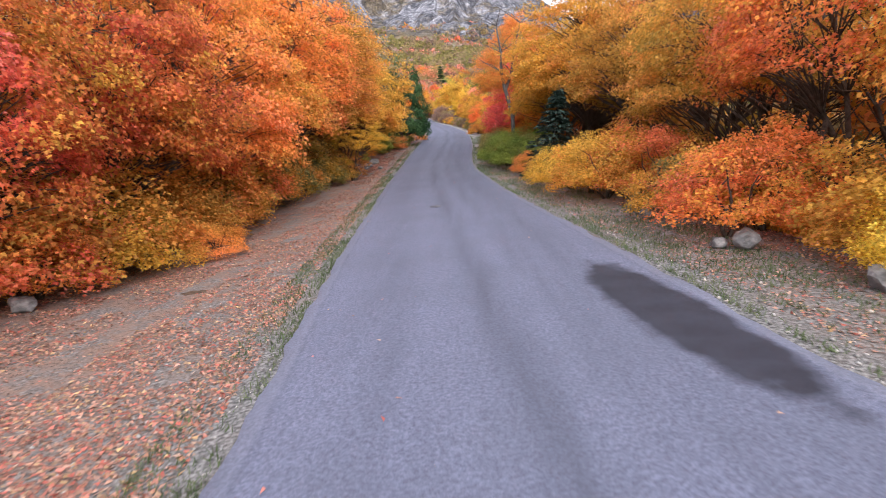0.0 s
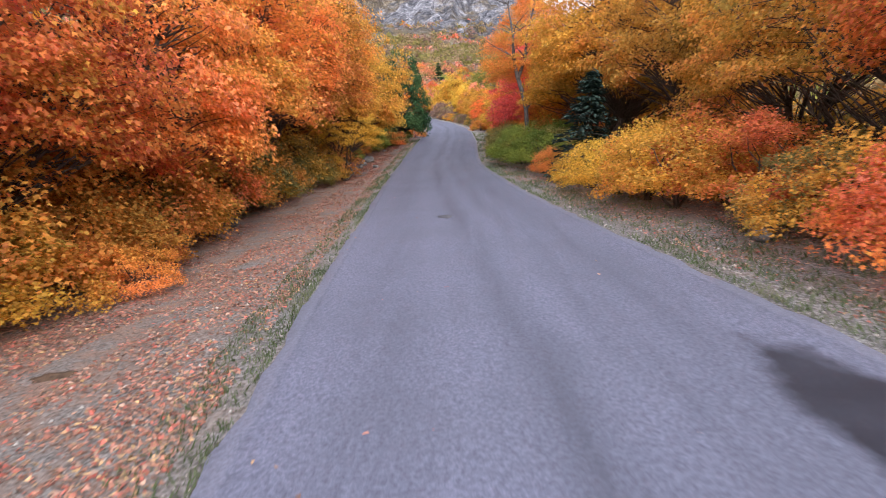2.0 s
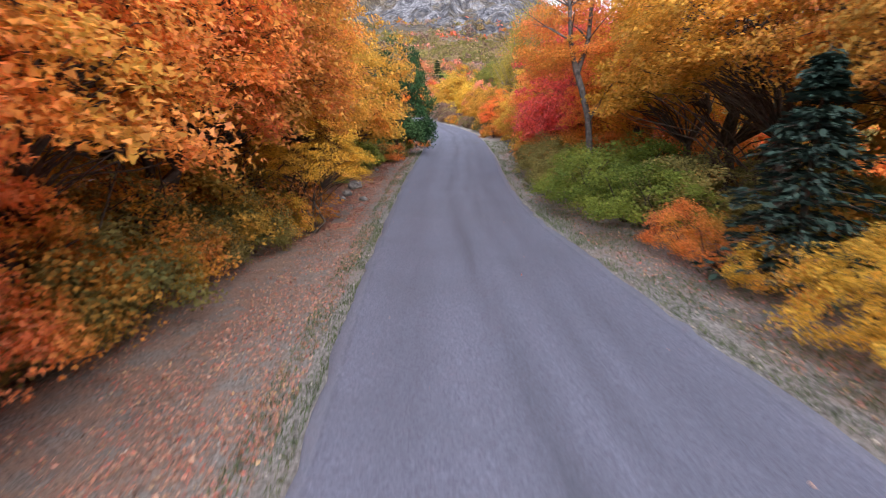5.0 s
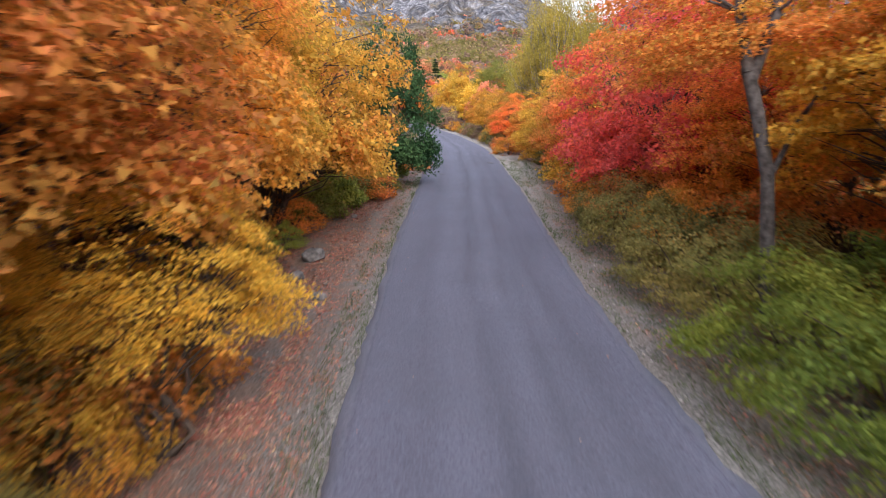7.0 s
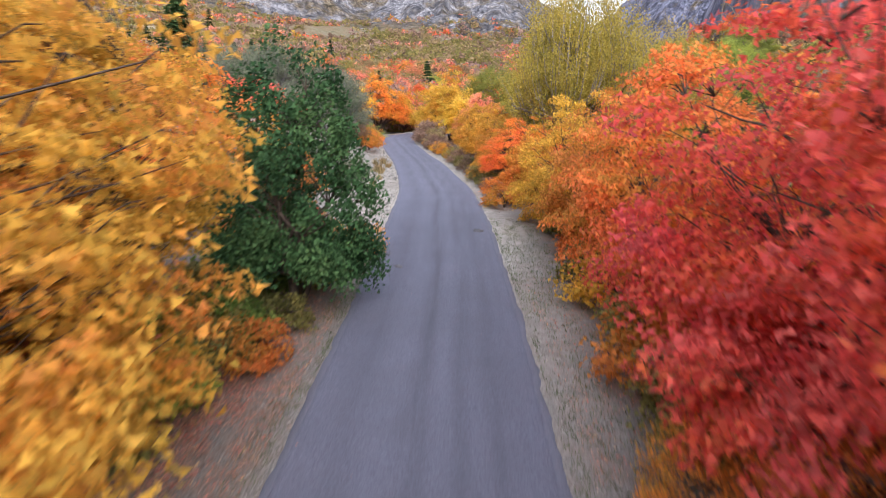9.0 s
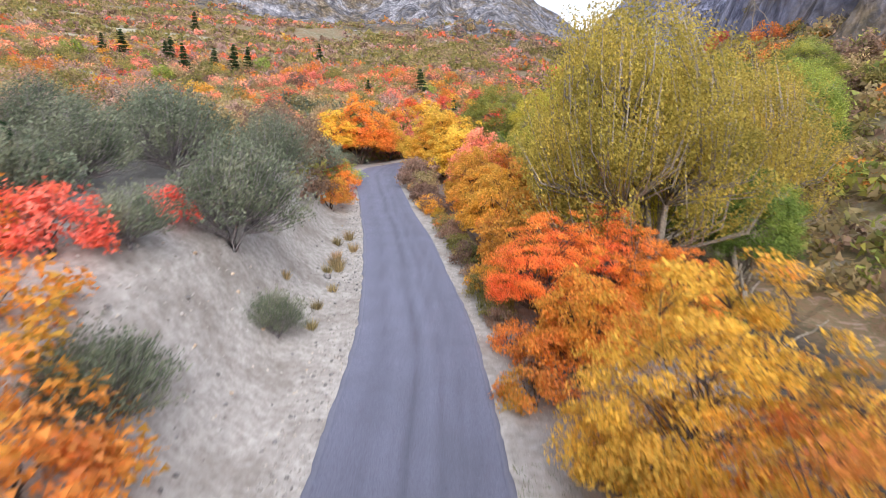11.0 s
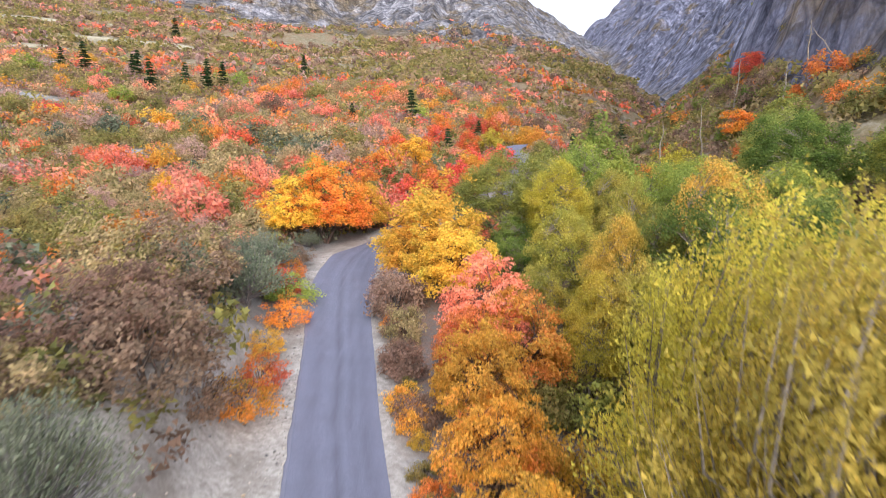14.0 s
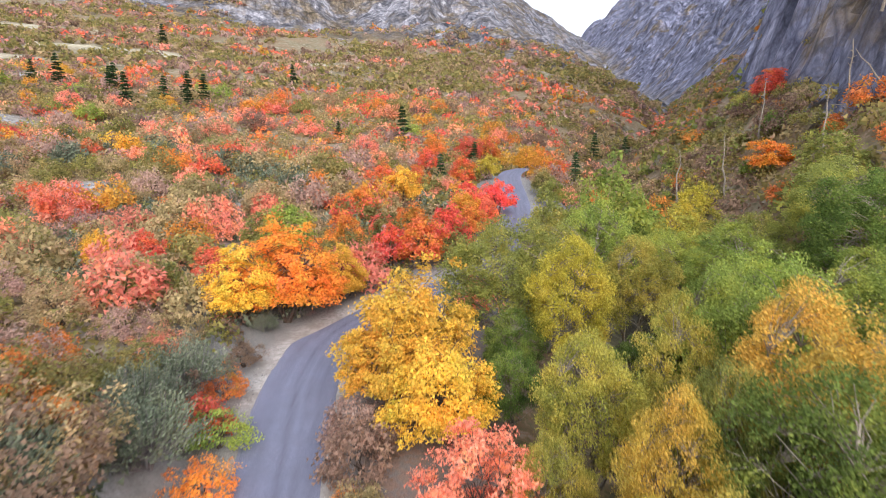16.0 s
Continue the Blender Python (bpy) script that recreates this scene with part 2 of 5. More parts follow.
RED, CRIMSON, SALMON = (0.74, 0.15, 0.07), (0.8, 0.16, 0.135), (0.84, 0.3, 0.18)
ORANGE, AMBER, GOLD = (0.74, 0.24, 0.04), (0.64, 0.3, 0.04), (0.74, 0.44, 0.045)
OLIVE, MOSS, LIME, BROWN = (0.24, 0.19, 0.035), (0.14, 0.15, 0.04), (0.44, 0.44, 0.05), (0.32, 0.18, 0.1)
LEAF = {
    "fire": leaf_mat("leaf_fire", [GOLD, AMBER, ORANGE, (0.72, 0.19, 0.06), RED, SALMON]),
    "orange": leaf_mat("leaf_orange", [(0.42, 0.26, 0.04), AMBER, ORANGE, (0.74, 0.27, 0.06), (0.72, 0.19, 0.06)]),
    "ember": leaf_mat("leaf_ember", [(0.62, 0.38, 0.05), (0.72, 0.35, 0.05), (0.8, 0.34, 0.06), (0.8, 0.28, 0.07), (0.82, 0.36, 0.14)]),
    "rust": leaf_mat("leaf_rust", [(0.34, 0.24, 0.05), (0.52, 0.32, 0.05), (0.66, 0.36, 0.05), (0.7, 0.32, 0.06), (0.72, 0.26, 0.07)]),
    "gold": leaf_mat("leaf_gold", [(0.48, 0.33, 0.05), (0.68, 0.36, 0.05), GOLD, (0.76, 0.4, 0.05), (0.76, 0.28, 0.05)]),
    "honey": leaf_mat("leaf_honey", [(0.64, 0.44, 0.06), (0.8, 0.48, 0.06), (0.85, 0.5, 0.06), (0.86, 0.43, 0.06), (0.84, 0.33, 0.07)]),
    "yellow": leaf_mat("leaf_yellow", [(0.58, 0.5, 0.06), (0.74, 0.54, 0.06), (0.82, 0.57, 0.06), (0.82, 0.52, 0.05), (0.8, 0.43, 0.05)]),
    "crimson": leaf_mat("leaf_crimson", [ORANGE, (0.78, 0.2, 0.08), (0.78, 0.16, 0.1), CRIMSON, (0.82, 0.24, 0.18)], lift=0.02),
    "pink": leaf_mat("leaf_pink", [(0.78, 0.34, 0.11), (0.82, 0.3, 0.14), SALMON, (0.78, 0.23, 0.14), (0.76, 0.34, 0.2)], lift=0.09),
    "olive": leaf_mat("leaf_olive", [MOSS, (0.22, 0.22, 0.06), (0.3, 0.27, 0.06), (0.37, 0.3, 0.07), (0.46, 0.32, 0.07)], lift=0.14),
    "flame": leaf_mat("leaf_flame", [(0.66, 0.36, 0.04), (0.78, 0.32, 0.03), (0.82, 0.27, 0.03), (0.82, 0.22, 0.04), (0.8, 0.2, 0.06)]),
    "ochre": leaf_mat("leaf_ochre", [(0.24, 0.2, 0.08), (0.36, 0.28, 0.11), (0.44, 0.32, 0.13), (0.5, 0.34, 0.15), (0.5, 0.3, 0.18)], lift=0.17),
    "green": leaf_mat("leaf_green", [(0.16, 0.22, 0.05), (0.27, 0.36, 0.06), (0.38, 0.44, 0.07), LIME], lift=0.09),
    "brown": leaf_mat("leaf_brown", [(0.16, 0.11, 0.08), (0.26, 0.16, 0.105), (0.33, 0.195, 0.13), (0.38, 0.235, 0.135)], lift=0.17),
    "cottonwood": leaf_mat("leaf_cottonwood", [(0.28, 0.25, 0.04), (0.45, 0.375, 0.05), (0.58, 0.46, 0.06), (0.67, 0.5, 0.06)], lift=0.09),
    "goldwood": leaf_mat("leaf_goldwood", [(0.46, 0.36, 0.05), (0.62, 0.44, 0.05), (0.72, 0.47, 0.05), (0.74, 0.42, 0.05)], lift=0.09),
    "olivewood": leaf_mat("leaf_olivewood", [(0.22, 0.24, 0.05), (0.34, 0.33, 0.05), (0.46, 0.4, 0.06), (0.58, 0.45, 0.06)], lift=0.09),
    "forest": leaf_mat("leaf_forest", [(0.08, 0.13, 0.035), (0.14, 0.21, 0.045), (0.22, 0.29, 0.06), (0.32, 0.36, 0.07)]),
    "lemon": leaf_mat("leaf_lemon", [(0.42, 0.38, 0.05), (0.58, 0.5, 0.06), (0.68, 0.55, 0.07), (0.68, 0.49, 0.06)]),
    "willow": leaf_mat("leaf_willow", [(0.17, 0.22, 0.06), (0.26, 0.3, 0.07), (0.36, 0.38, 0.07), (0.54, 0.46, 0.07)], lift=0.09),
    "moss": leaf_mat("leaf_moss", [(0.1, 0.15, 0.035), (0.17, 0.24, 0.045), (0.25, 0.31, 0.05), (0.36, 0.38, 0.06)]),
    "sage": leaf_mat("leaf_sage", [(0.085, 0.105, 0.075), (0.125, 0.155, 0.1), (0.2, 0.22, 0.155), (0.17, 0.19, 0.11)], through_light=0.2),
    "fir": leaf_mat("needles_green", [(0.02, 0.055, 0.022), (0.04, 0.095, 0.035), (0.085, 0.155, 0.055)], through_light=0.2),
    "spruce": leaf_mat("needles_blue", [(0.018, 0.04, 0.034), (0.03, 0.06, 0.05), (0.06, 0.095, 0.085)], through_light=0.08),
    "dusk": leaf_mat("leaf_dusk", [(0.32, 0.2, 0.17), (0.46, 0.27, 0.22), (0.52, 0.31, 0.24), (0.42, 0.31, 0.27)], lift=0.17),
    "litter": leaf_mat("leaf_litter", [(0.13, 0.08, 0.065), (0.3, 0.17, 0.125), (0.46, 0.2, 0.13), (0.42, 0.29, 0.22), (0.5, 0.12, 0.085), (0.22, 0.14, 0.11), (0.55, 0.36, 0.17)], clump=0.8, through_light=0.1, grain=0.8),
}


def bark_build(a, b):
    def build(nt, bsdf):
        c = ramp(nt, noise_at(nt, 9.0, 6.0), [(0.3, a), (0.7, b)])
        nt.links.new(c, bsdf.inputs["Base Color"])
        bump(nt, bsdf, noise_at(nt, 30.0, 4.0), 0.6, 0.02)
    return build


BARK = mat("bark_dark", bark_build((0.035, 0.025, 0.02), (0.12, 0.09, 0.075)))
BARK_PALE = mat("bark_pale", bark_build((0.14, 0.115, 0.09), (0.34, 0.3, 0.25)))
BARK_FORK = mat("bark_fork", bark_build((0.035, 0.03, 0.03), (0.16, 0.145, 0.145)))
BARK_GREY = mat("bark_grey", bark_build((0.11, 0.1, 0.108), (0.3, 0.28, 0.29)))


def blocks(nt, vector, scale, feature="F1"):
    v = node(nt, "ShaderNodeTexVoronoi", Scale=scale)
    v.feature = feature
    nt.links.new(vector, v.inputs["Vector"])
    return v


def ground_build(nt, bsdf):
    fine_n, mid_n, wide_n = noise_at(nt, 22.0, 6.0), noise_at(nt, 2.3, 5.0), noise_at(nt, 0.07, 5.0)
    soil = ramp(nt, fine_n, [(0.36, (0.06, 0.06, 0.06)), (0.5, (0.15, 0.148, 0.148)), (0.64, (0.29, 0.285, 0.285))])
    litter = ramp(nt, noise_at(nt, 17.0, 8.0, rough=0.8), [(0.38, (0.05, 0.04, 0.035)), (0.45, (0.15, 0.105, 0.085)), (0.51, (0.27, 0.19, 0.16)), (0.56, (0.2, 0.13, 0.1)), (0.64, (0.38, 0.28, 0.235))])
    litter = mix(nt, calc(nt, "MULTIPLY", fade(nt, mid_n, 0.44, 0.6), 0.75), litter, soil)
    scrub = ramp(nt, noise_at(nt, 0.55, 8.0, rough=0.75), [(0.36, (0.05, 0.045, 0.03)), (0.43, (0.13, 0.11, 0.05)), (0.48, (0.22, 0.13, 0.085)), (0.53, (0.13, 0.12, 0.06)), (0.58, (0.28, 0.18, 0.13)), (0.68, (0.3, 0.28, 0.25))])
    scrub = mix(nt, fade(nt, wide_n, 0.42, 0.6), scrub, ramp(nt, noise_at(nt, 0.4, 8.0, rough=0.75), [(0.38, (0.08, 0.075, 0.045)), (0.5, (0.17, 0.145, 0.085)), (0.66, (0.3, 0.275, 0.23))]))
    rock = ramp(nt, noise_at(nt, 0.07, 12.0, rough=0.8), [(0.38, (0.06, 0.062, 0.075)), (0.47, (0.15, 0.152, 0.175)), (0.54, (0.25, 0.25, 0.275)), (0.64, (0.44, 0.435, 0.46))])
    rock = mix(nt, fade(nt, noise_at(nt, 0.016, 8.0, rough=0.7), 0.47, 0.6), rock, ramp(nt, noise_at(nt, 0.12, 9.0, rough=0.75), [(0.38, (0.07, 0.065, 0.04)), (0.5, (0.17, 0.13, 0.085)), (0.6, (0.24, 0.2, 0.15))]))
    sand = ramp(nt, noise_at(nt, 3.1, 9.0, rough=0.7), [(0.34, (0.22, 0.205, 0.195)), (0.5, (0.33, 0.315, 0.305)), (0.68, (0.45, 0.435, 0.43))])
    sand = mix(nt, calc(nt, "MULTIPLY", fade(nt, noise_at(nt, 0.35, 6.0, rough=0.65), 0.46, 0.62), 0.6), sand, (0.17, 0.15, 0.135))
    c = mix(nt, attribute(nt, "litter"), soil, litter)
    c = mix(nt, attribute(nt, "sand"), c, sand)
    ragged = calc(nt, "ADD", attribute(nt, "scrub"), calc(nt, "MULTIPLY", calc(nt, "SUBTRACT", mid_n, 0.5), 0.4))
    c = mix(nt, fade(nt, ragged, 0.3, 0.7), c, scrub)
    cliff = calc(nt, "ADD", attribute(nt, "rock"), calc(nt, "MULTIPLY", calc(nt, "SUBTRACT", noise_at(nt, 0.02, 7.0, rough=0.65), 0.5), 1.6))
    tall = nt.nodes.new("ShaderNodeVectorMath")
    tall.operation = "MULTIPLY"
    tall.inputs[1].default_value = (1.0, 1.0, 0.5)
    nt.links.new(position(nt), tall.inputs[0])
    wobble = node(nt, "ShaderNodeTexNoise", Scale=0.03, Detail=4.0)
    nt.links.new(tall.outputs[0], wobble.inputs["Vector"])
    swirl = nt.nodes.new("ShaderNodeVectorMath")
    swirl.operation = "MULTIPLY_ADD"
    swirl.inputs[1].default_value = (7.0, 7.0, 7.0)
    nt.links.new(wobble.outputs["Color"], swirl.inputs[0])
    nt.links.new(tall.outputs[0], swirl.inputs[2])
    upright = swirl.outputs[0]
    big, mid_b = blocks(nt, upright, 0.045), blocks(nt, upright, 0.17)
    # rock beyond the creek: shadow and haze put into its bluish colour
    hazy_rock = ramp(nt, noise_at(nt, 0.09, 12.0, upright, 0.8), [(0.38, (0.035, 0.037, 0.05)), (0.48, (0.095, 0.1, 0.125)), (0.56, (0.16, 0.165, 0.195)), (0.66, (0.3, 0.305, 0.34))])
    hazy_rock = mix(nt, fade(nt, noise_at(nt, 0.02, 8.0, rough=0.7), 0.53, 0.64), hazy_rock, ramp(nt, noise_at(nt, 0.15, 9.0, rough=0.75), [(0.4, (0.06, 0.05, 0.03)), (0.52, (0.13, 0.1, 0.06)), (0.62, (0.2, 0.165, 0.12))]))
    rubble = ramp(nt, noise_at(nt, 1.3, 8.0, rough=0.8), [(0.38, (0.08, 0.08, 0.085)), (0.48, (0.18, 0.18, 0.188)), (0.56, (0.28, 0.28, 0.287)), (0.66, (0.42, 0.42, 0.43))])
    c = mix(nt, attribute(nt, "talus"), c, rubble)
    straw = ramp(nt, noise_at(nt, 0.5, 8.0, rough=0.75), [(0.36, (0.2, 0.185, 0.12)), (0.5, (0.34, 0.31, 0.215)), (0.64, (0.47, 0.44, 0.36))])
    c = mix(nt, attribute(nt, "meadow"), c, straw)
    # deep shade under the cottonwoods, put into the ground colour as near-black brown
    c = mix(nt, attribute(nt, "creek_shade"), c, ramp(nt, mid_n, [(0.4, (0.02, 0.018, 0.015)), (0.6, (0.06, 0.05, 0.04))]))
    rock = mix(nt, attribute(nt, "hazy_rock"), rock, mix(nt, 1.0, hazy_rock, (1.6, 1.62, 1.84), "MULTIPLY"))
    facet = calc(nt, "ADD", calc(nt, "MULTIPLY", big.outputs["Color"], 0.5), calc(nt, "MULTIPLY", mid_b.outputs["Color"], 0.5))
    rock = mix(nt, 1.0, rock, ramp(nt, facet, [(0.34, (0.6, 0.6, 0.63)), (0.5, (0.92, 0.92, 0.94)), (0.66, (1.3, 1.3, 1.32))]), "MULTIPLY")
    for size in (0.06, 0.2):
        joint = fade(nt, blocks(nt, upright, size, "DISTANCE_TO_EDGE").outputs["Distance"], 0.0, 0.09)
        rock = mix(nt, joint, mix(nt, 1.0, rock, (0.6, 0.6, 0.63), "MULTIPLY"), rock)
    c = mix(nt, fade(nt, cliff, 0.4, 0.6), c, rock)
    nt.links.new(c, bsdf.inputs["Base Color"])
    rocky = fade(nt, cliff, 0.35, 0.6)
    heights = calc(nt, "ADD", calc(nt, "MULTIPLY", big.outputs["Distance"], 16.0), calc(nt, "ADD", calc(nt, "MULTIPLY", mid_b.outputs["Distance"], 5.0), calc(nt, "MULTIPLY", noise_at(nt, 0.2, 8.0, upright, 0.7), 5.0)))
    soft = calc(nt, "MULTIPLY", calc(nt, "ADD", calc(nt, "MULTIPLY", fine_n, 0.3), mid_n), 0.06)
    bump(nt, bsdf, calc(nt, "ADD", calc(nt, "MULTIPLY", heights, rocky), soft), 0.75, 1.0)


GROUND = mat("ground_earth", ground_build, 0.95)


def road_build(nt, bsdf):
    across, stain = attribute(nt, "across"), attribute(nt, "stain")
    grain = noise_at(nt, 130.0, 3.0)
    patchy = noise_at(nt, 0.6, 5.0)
    streak = nt.nodes.new("ShaderNodeVectorMath")
    streak.operation = "MULTIPLY"
    streak.inputs[1].default_value = (3.0, 0.12, 1.0)
    nt.links.new(position(nt), streak.inputs[0])
    lines = noise_at(nt, 1.0, 5.0, streak.outputs[0])
    c = ramp(nt, grain, [(0.28, (0.1, 0.1, 0.135)), (0.5, (0.168, 0.166, 0.222)), (0.72, (0.265, 0.262, 0.335))])
    c = mix(nt, 0.75, c, ramp(nt, noise_at(nt, 26.0, 6.0, rough=0.75), [(0.38, (0.078, 0.078, 0.106)), (0.5, (0.15, 0.148, 0.197)), (0.62, (0.238, 0.234, 0.3))]))
    c = mix(nt, calc(nt, "MULTIPLY", fade(nt, patchy, 0.4, 0.7), 0.4), c, (0.12, 0.12, 0.15))
    wander = calc(nt, "ADD", across, calc(nt, "MULTIPLY", calc(nt, "SUBTRACT", noise_at(nt, 0.12, 2.0), 0.5), 0.12))
    g0 = lambda v: (v, v, v)
    tracks = ramp(nt, wander, [(0.08, g0(0)), (0.24, g0(0.42)), (0.35, g0(0.08)), (0.43, g0(0.2)), (0.49, g0(0.72)), (0.56, g0(0.25)), (0.59, g0(0.12)), (0.66, g0(0.5)), (0.73, g0(0.3)), (0.8, g0(0.5)), (0.93, g0(0.1))])
    worn = calc(nt, "MULTIPLY", calc(nt, "MULTIPLY", tracks, fade(nt, lines, 0.15, 0.6)), 0.9)
    c = mix(nt, worn, c, (0.07, 0.07, 0.09))
    rim = ramp(nt, across, [(0.0, g0(1)), (0.032, g0(0.8)), (0.04, g0(0)), (0.962, g0(0)), (0.97, g0(0.8))])
    c = mix(nt, calc(nt, "MULTIPLY", rim, 0.25), c, (0.28, 0.275, 0.31))
    crack = ramp(nt, across, [(0.036, g0(0)), (0.042, g0(1)), (0.05, g0(0)), (0.952, g0(0)), (0.957, g0(1)), (0.963, g0(0))])
    c = mix(nt, calc(nt, "MULTIPLY", crack, calc(nt, "MULTIPLY", fade(nt, noise_at(nt, 5.0, 8.0, rough=0.8), 0.42, 0.62), 0.4)), c, (0.06, 0.06, 0.07))
    wet = fade(nt, calc(nt, "ADD", stain, calc(nt, "MULTIPLY", calc(nt, "SUBTRACT", noise_at(nt, 1.6, 5.0), 0.5), 0.5)), 0.22, 0.42)
    c = mix(nt, calc(nt, "MULTIPLY", wet, 0.94), c, mix(nt, fade(nt, noise_at(nt, 2.2, 6.0), 0.35, 0.65), (0.02, 0.018, 0.025), (0.032, 0.03, 0.04)))
    # asphalt a fifth darker where the stretch mask is set
    c = mix(nt, attribute(nt, "darker_stretch"), c, mix(nt, 1.0, c, (0.8, 0.8, 0.8), "MULTIPLY"))
    c = mix(nt, 1.0, c, (0.9, 0.97, 1.07), "MULTIPLY")
    nt.links.new(c, bsdf.inputs["Base Color"])
    bsdf.inputs["Roughness"].default_value = 0.8
    bump(nt, bsdf, grain, 0.35, 0.01)


ASPHALT = mat("asphalt", road_build, 0.8)


def stone_build(nt, bsdf):
    c = ramp(nt, noise_at(nt, 4.0, 8.0, rough=0.65), [(0.3, (0.07, 0.068, 0.072)), (0.5, (0.17, 0.165, 0.17)), (0.72, (0.36, 0.35, 0.355))])
    nt.links.new(c, bsdf.inputs["Base Color"])
    bump(nt, bsdf, noise_at(nt, 18.0, 6.0), 0.6, 0.03)


STONE = mat("grey_stone", stone_build)
STONE_RUST = mat("rusty_stone", bark_build((0.3, 0.2, 0.12), (0.56, 0.48, 0.4)))


# ---- mesh helpers ----
def raw_mesh(name, verts, faces, material=None, smooth_faces=False):
    """verts: n x 3; faces: m x k (all with the same number of corners)."""
    verts, faces = np.asarray(verts, np.float32), np.asarray(faces, np.int32)
    me = bpy.data.meshes.new(name)
    k = faces.shape[1]
    me.vertices.add(len(verts))
    me.vertices.foreach_set("co", verts.ravel())
    me.loops.add(faces.size)
    me.loops.foreach_set("vertex_index", faces.ravel())
    me.polygons.add(len(faces))
    me.polygons.foreach_set("loop_start", np.arange(0, faces.size, k, dtype=np.int32))
    if smooth_faces:
        me.polygons.foreach_set("use_smooth", np.ones(len(faces), bool))
    me.update(calc_edges=True)
    if material:
        me.materials.append(material)
    return me


def part(name, me, material, parent, label="", kind=""):
    ob = new(name, me)
    if not me.materials:
        me.materials.append(material)
    ob.material_slots[0].link = "OBJECT"
    ob.material_slots[0].material = material
    ob.parent = parent
    return tagged(ob, label, kind=kind)


def tubes(paths, sides=5):
    """Tapered tubes; paths: lists of (point, radius)."""
    vs, fs, base = [], [], 0
    ang = np.arange(sides) * 2 * np.pi / sides
    for path in paths:
        p = np.array([q[0] for q in path], float)
        r = np.array([q[1] for q in path], float)
        d = np.gradient(p, axis=0)
        d /= np.linalg.norm(d, axis=1, keepdims=True) + 1e-9
        ref = np.where(np.abs(d[:, 2:3]) > 0.9, np.array([[1.0, 0, 0]]), np.array([[0, 0, 1.0]]))
        a = np.cross(d, ref)
        a /= np.linalg.norm(a, axis=1, keepdims=True) + 1e-9
        b = np.cross(d, a)
        ring = p[:, None] + r[:, None, None] * (np.cos(ang)[None, :, None] * a[:, None] + np.sin(ang)[None, :, None] * b[:, None])
        vs.append(ring.reshape(-1, 3))
        n = len(p)
        i, j = np.meshgrid(np.arange(n - 1), np.arange(sides), indexing="ij")
        k = (j + 1) % sides
        fs.append(base + np.stack([i * sides + j, i * sides + k, (i + 1) * sides + k, (i + 1) * sides + j], -1).reshape(-1, 4))
        base += n * sides
    return np.concatenate(vs), np.concatenate(fs)


def leaves(centre, along, up, length, width, fold=0.18, plain=False, lobed=False):
    """One folded blade for each centre; plain: a three-cornered one; lobed: a maple leaf with three points."""
    n = len(centre)
    along = along / (np.linalg.norm(along, axis=1, keepdims=True) + 1e-9)
    side = np.cross(along, up)
    side /= np.linalg.norm(side, axis=1, keepdims=True) + 1e-9
    nor = np.cross(side, along)
    length, width = np.reshape(length, (-1, 1)), np.reshape(width, (-1, 1))
    if lobed:
        v = np.stack([centre - along * length * 0.5, centre + side * width * 0.62 - along * length * 0.02 - nor * width * fold, centre + side * width * 0.16 + along * length * 0.1,
                      centre + along * length * 0.55 - nor * length * 0.12, centre - side * width * 0.16 + along * length * 0.1, centre - side * width * 0.62 - along * length * 0.02 - nor * width * fold], 1)
        return v.reshape(-1, 3), np.arange(6 * n).reshape(-1, 6)
    if plain:
        skew = np.sin(centre[:, :1] * 91.7 + centre[:, 1:2] * 57.3)
        bent = np.sin(centre[:, 2:3] * 83.1 + centre[:, :1] * 47.9)
        v = np.stack([centre - along * length * (0.4 + 0.2 * bent) - side * width * 0.6, centre - along * length * (0.35 - 0.25 * bent) + side * width * 0.6, centre + along * length * 0.6 + side * width * 0.45 * skew], 1)
        return v.reshape(-1, 3), np.arange(3 * n).reshape(-1, 3)
    v = np.stack([centre - along * length * 0.5, centre + side * width * 0.5 + nor * width * fold + along * length * 0.08,
                  centre + along * length * 0.5 - nor * length * 0.12, centre - side * width * 0.5 + nor * width * fold + along * length * 0.08], 1)
    return v.reshape(-1, 3), np.arange(4 * n).reshape(-1, 4)


def random_dirs(rng, n):
    d = rng.normal(size=(n, 3))
    return d / np.linalg.norm(d, axis=1, keepdims=True)


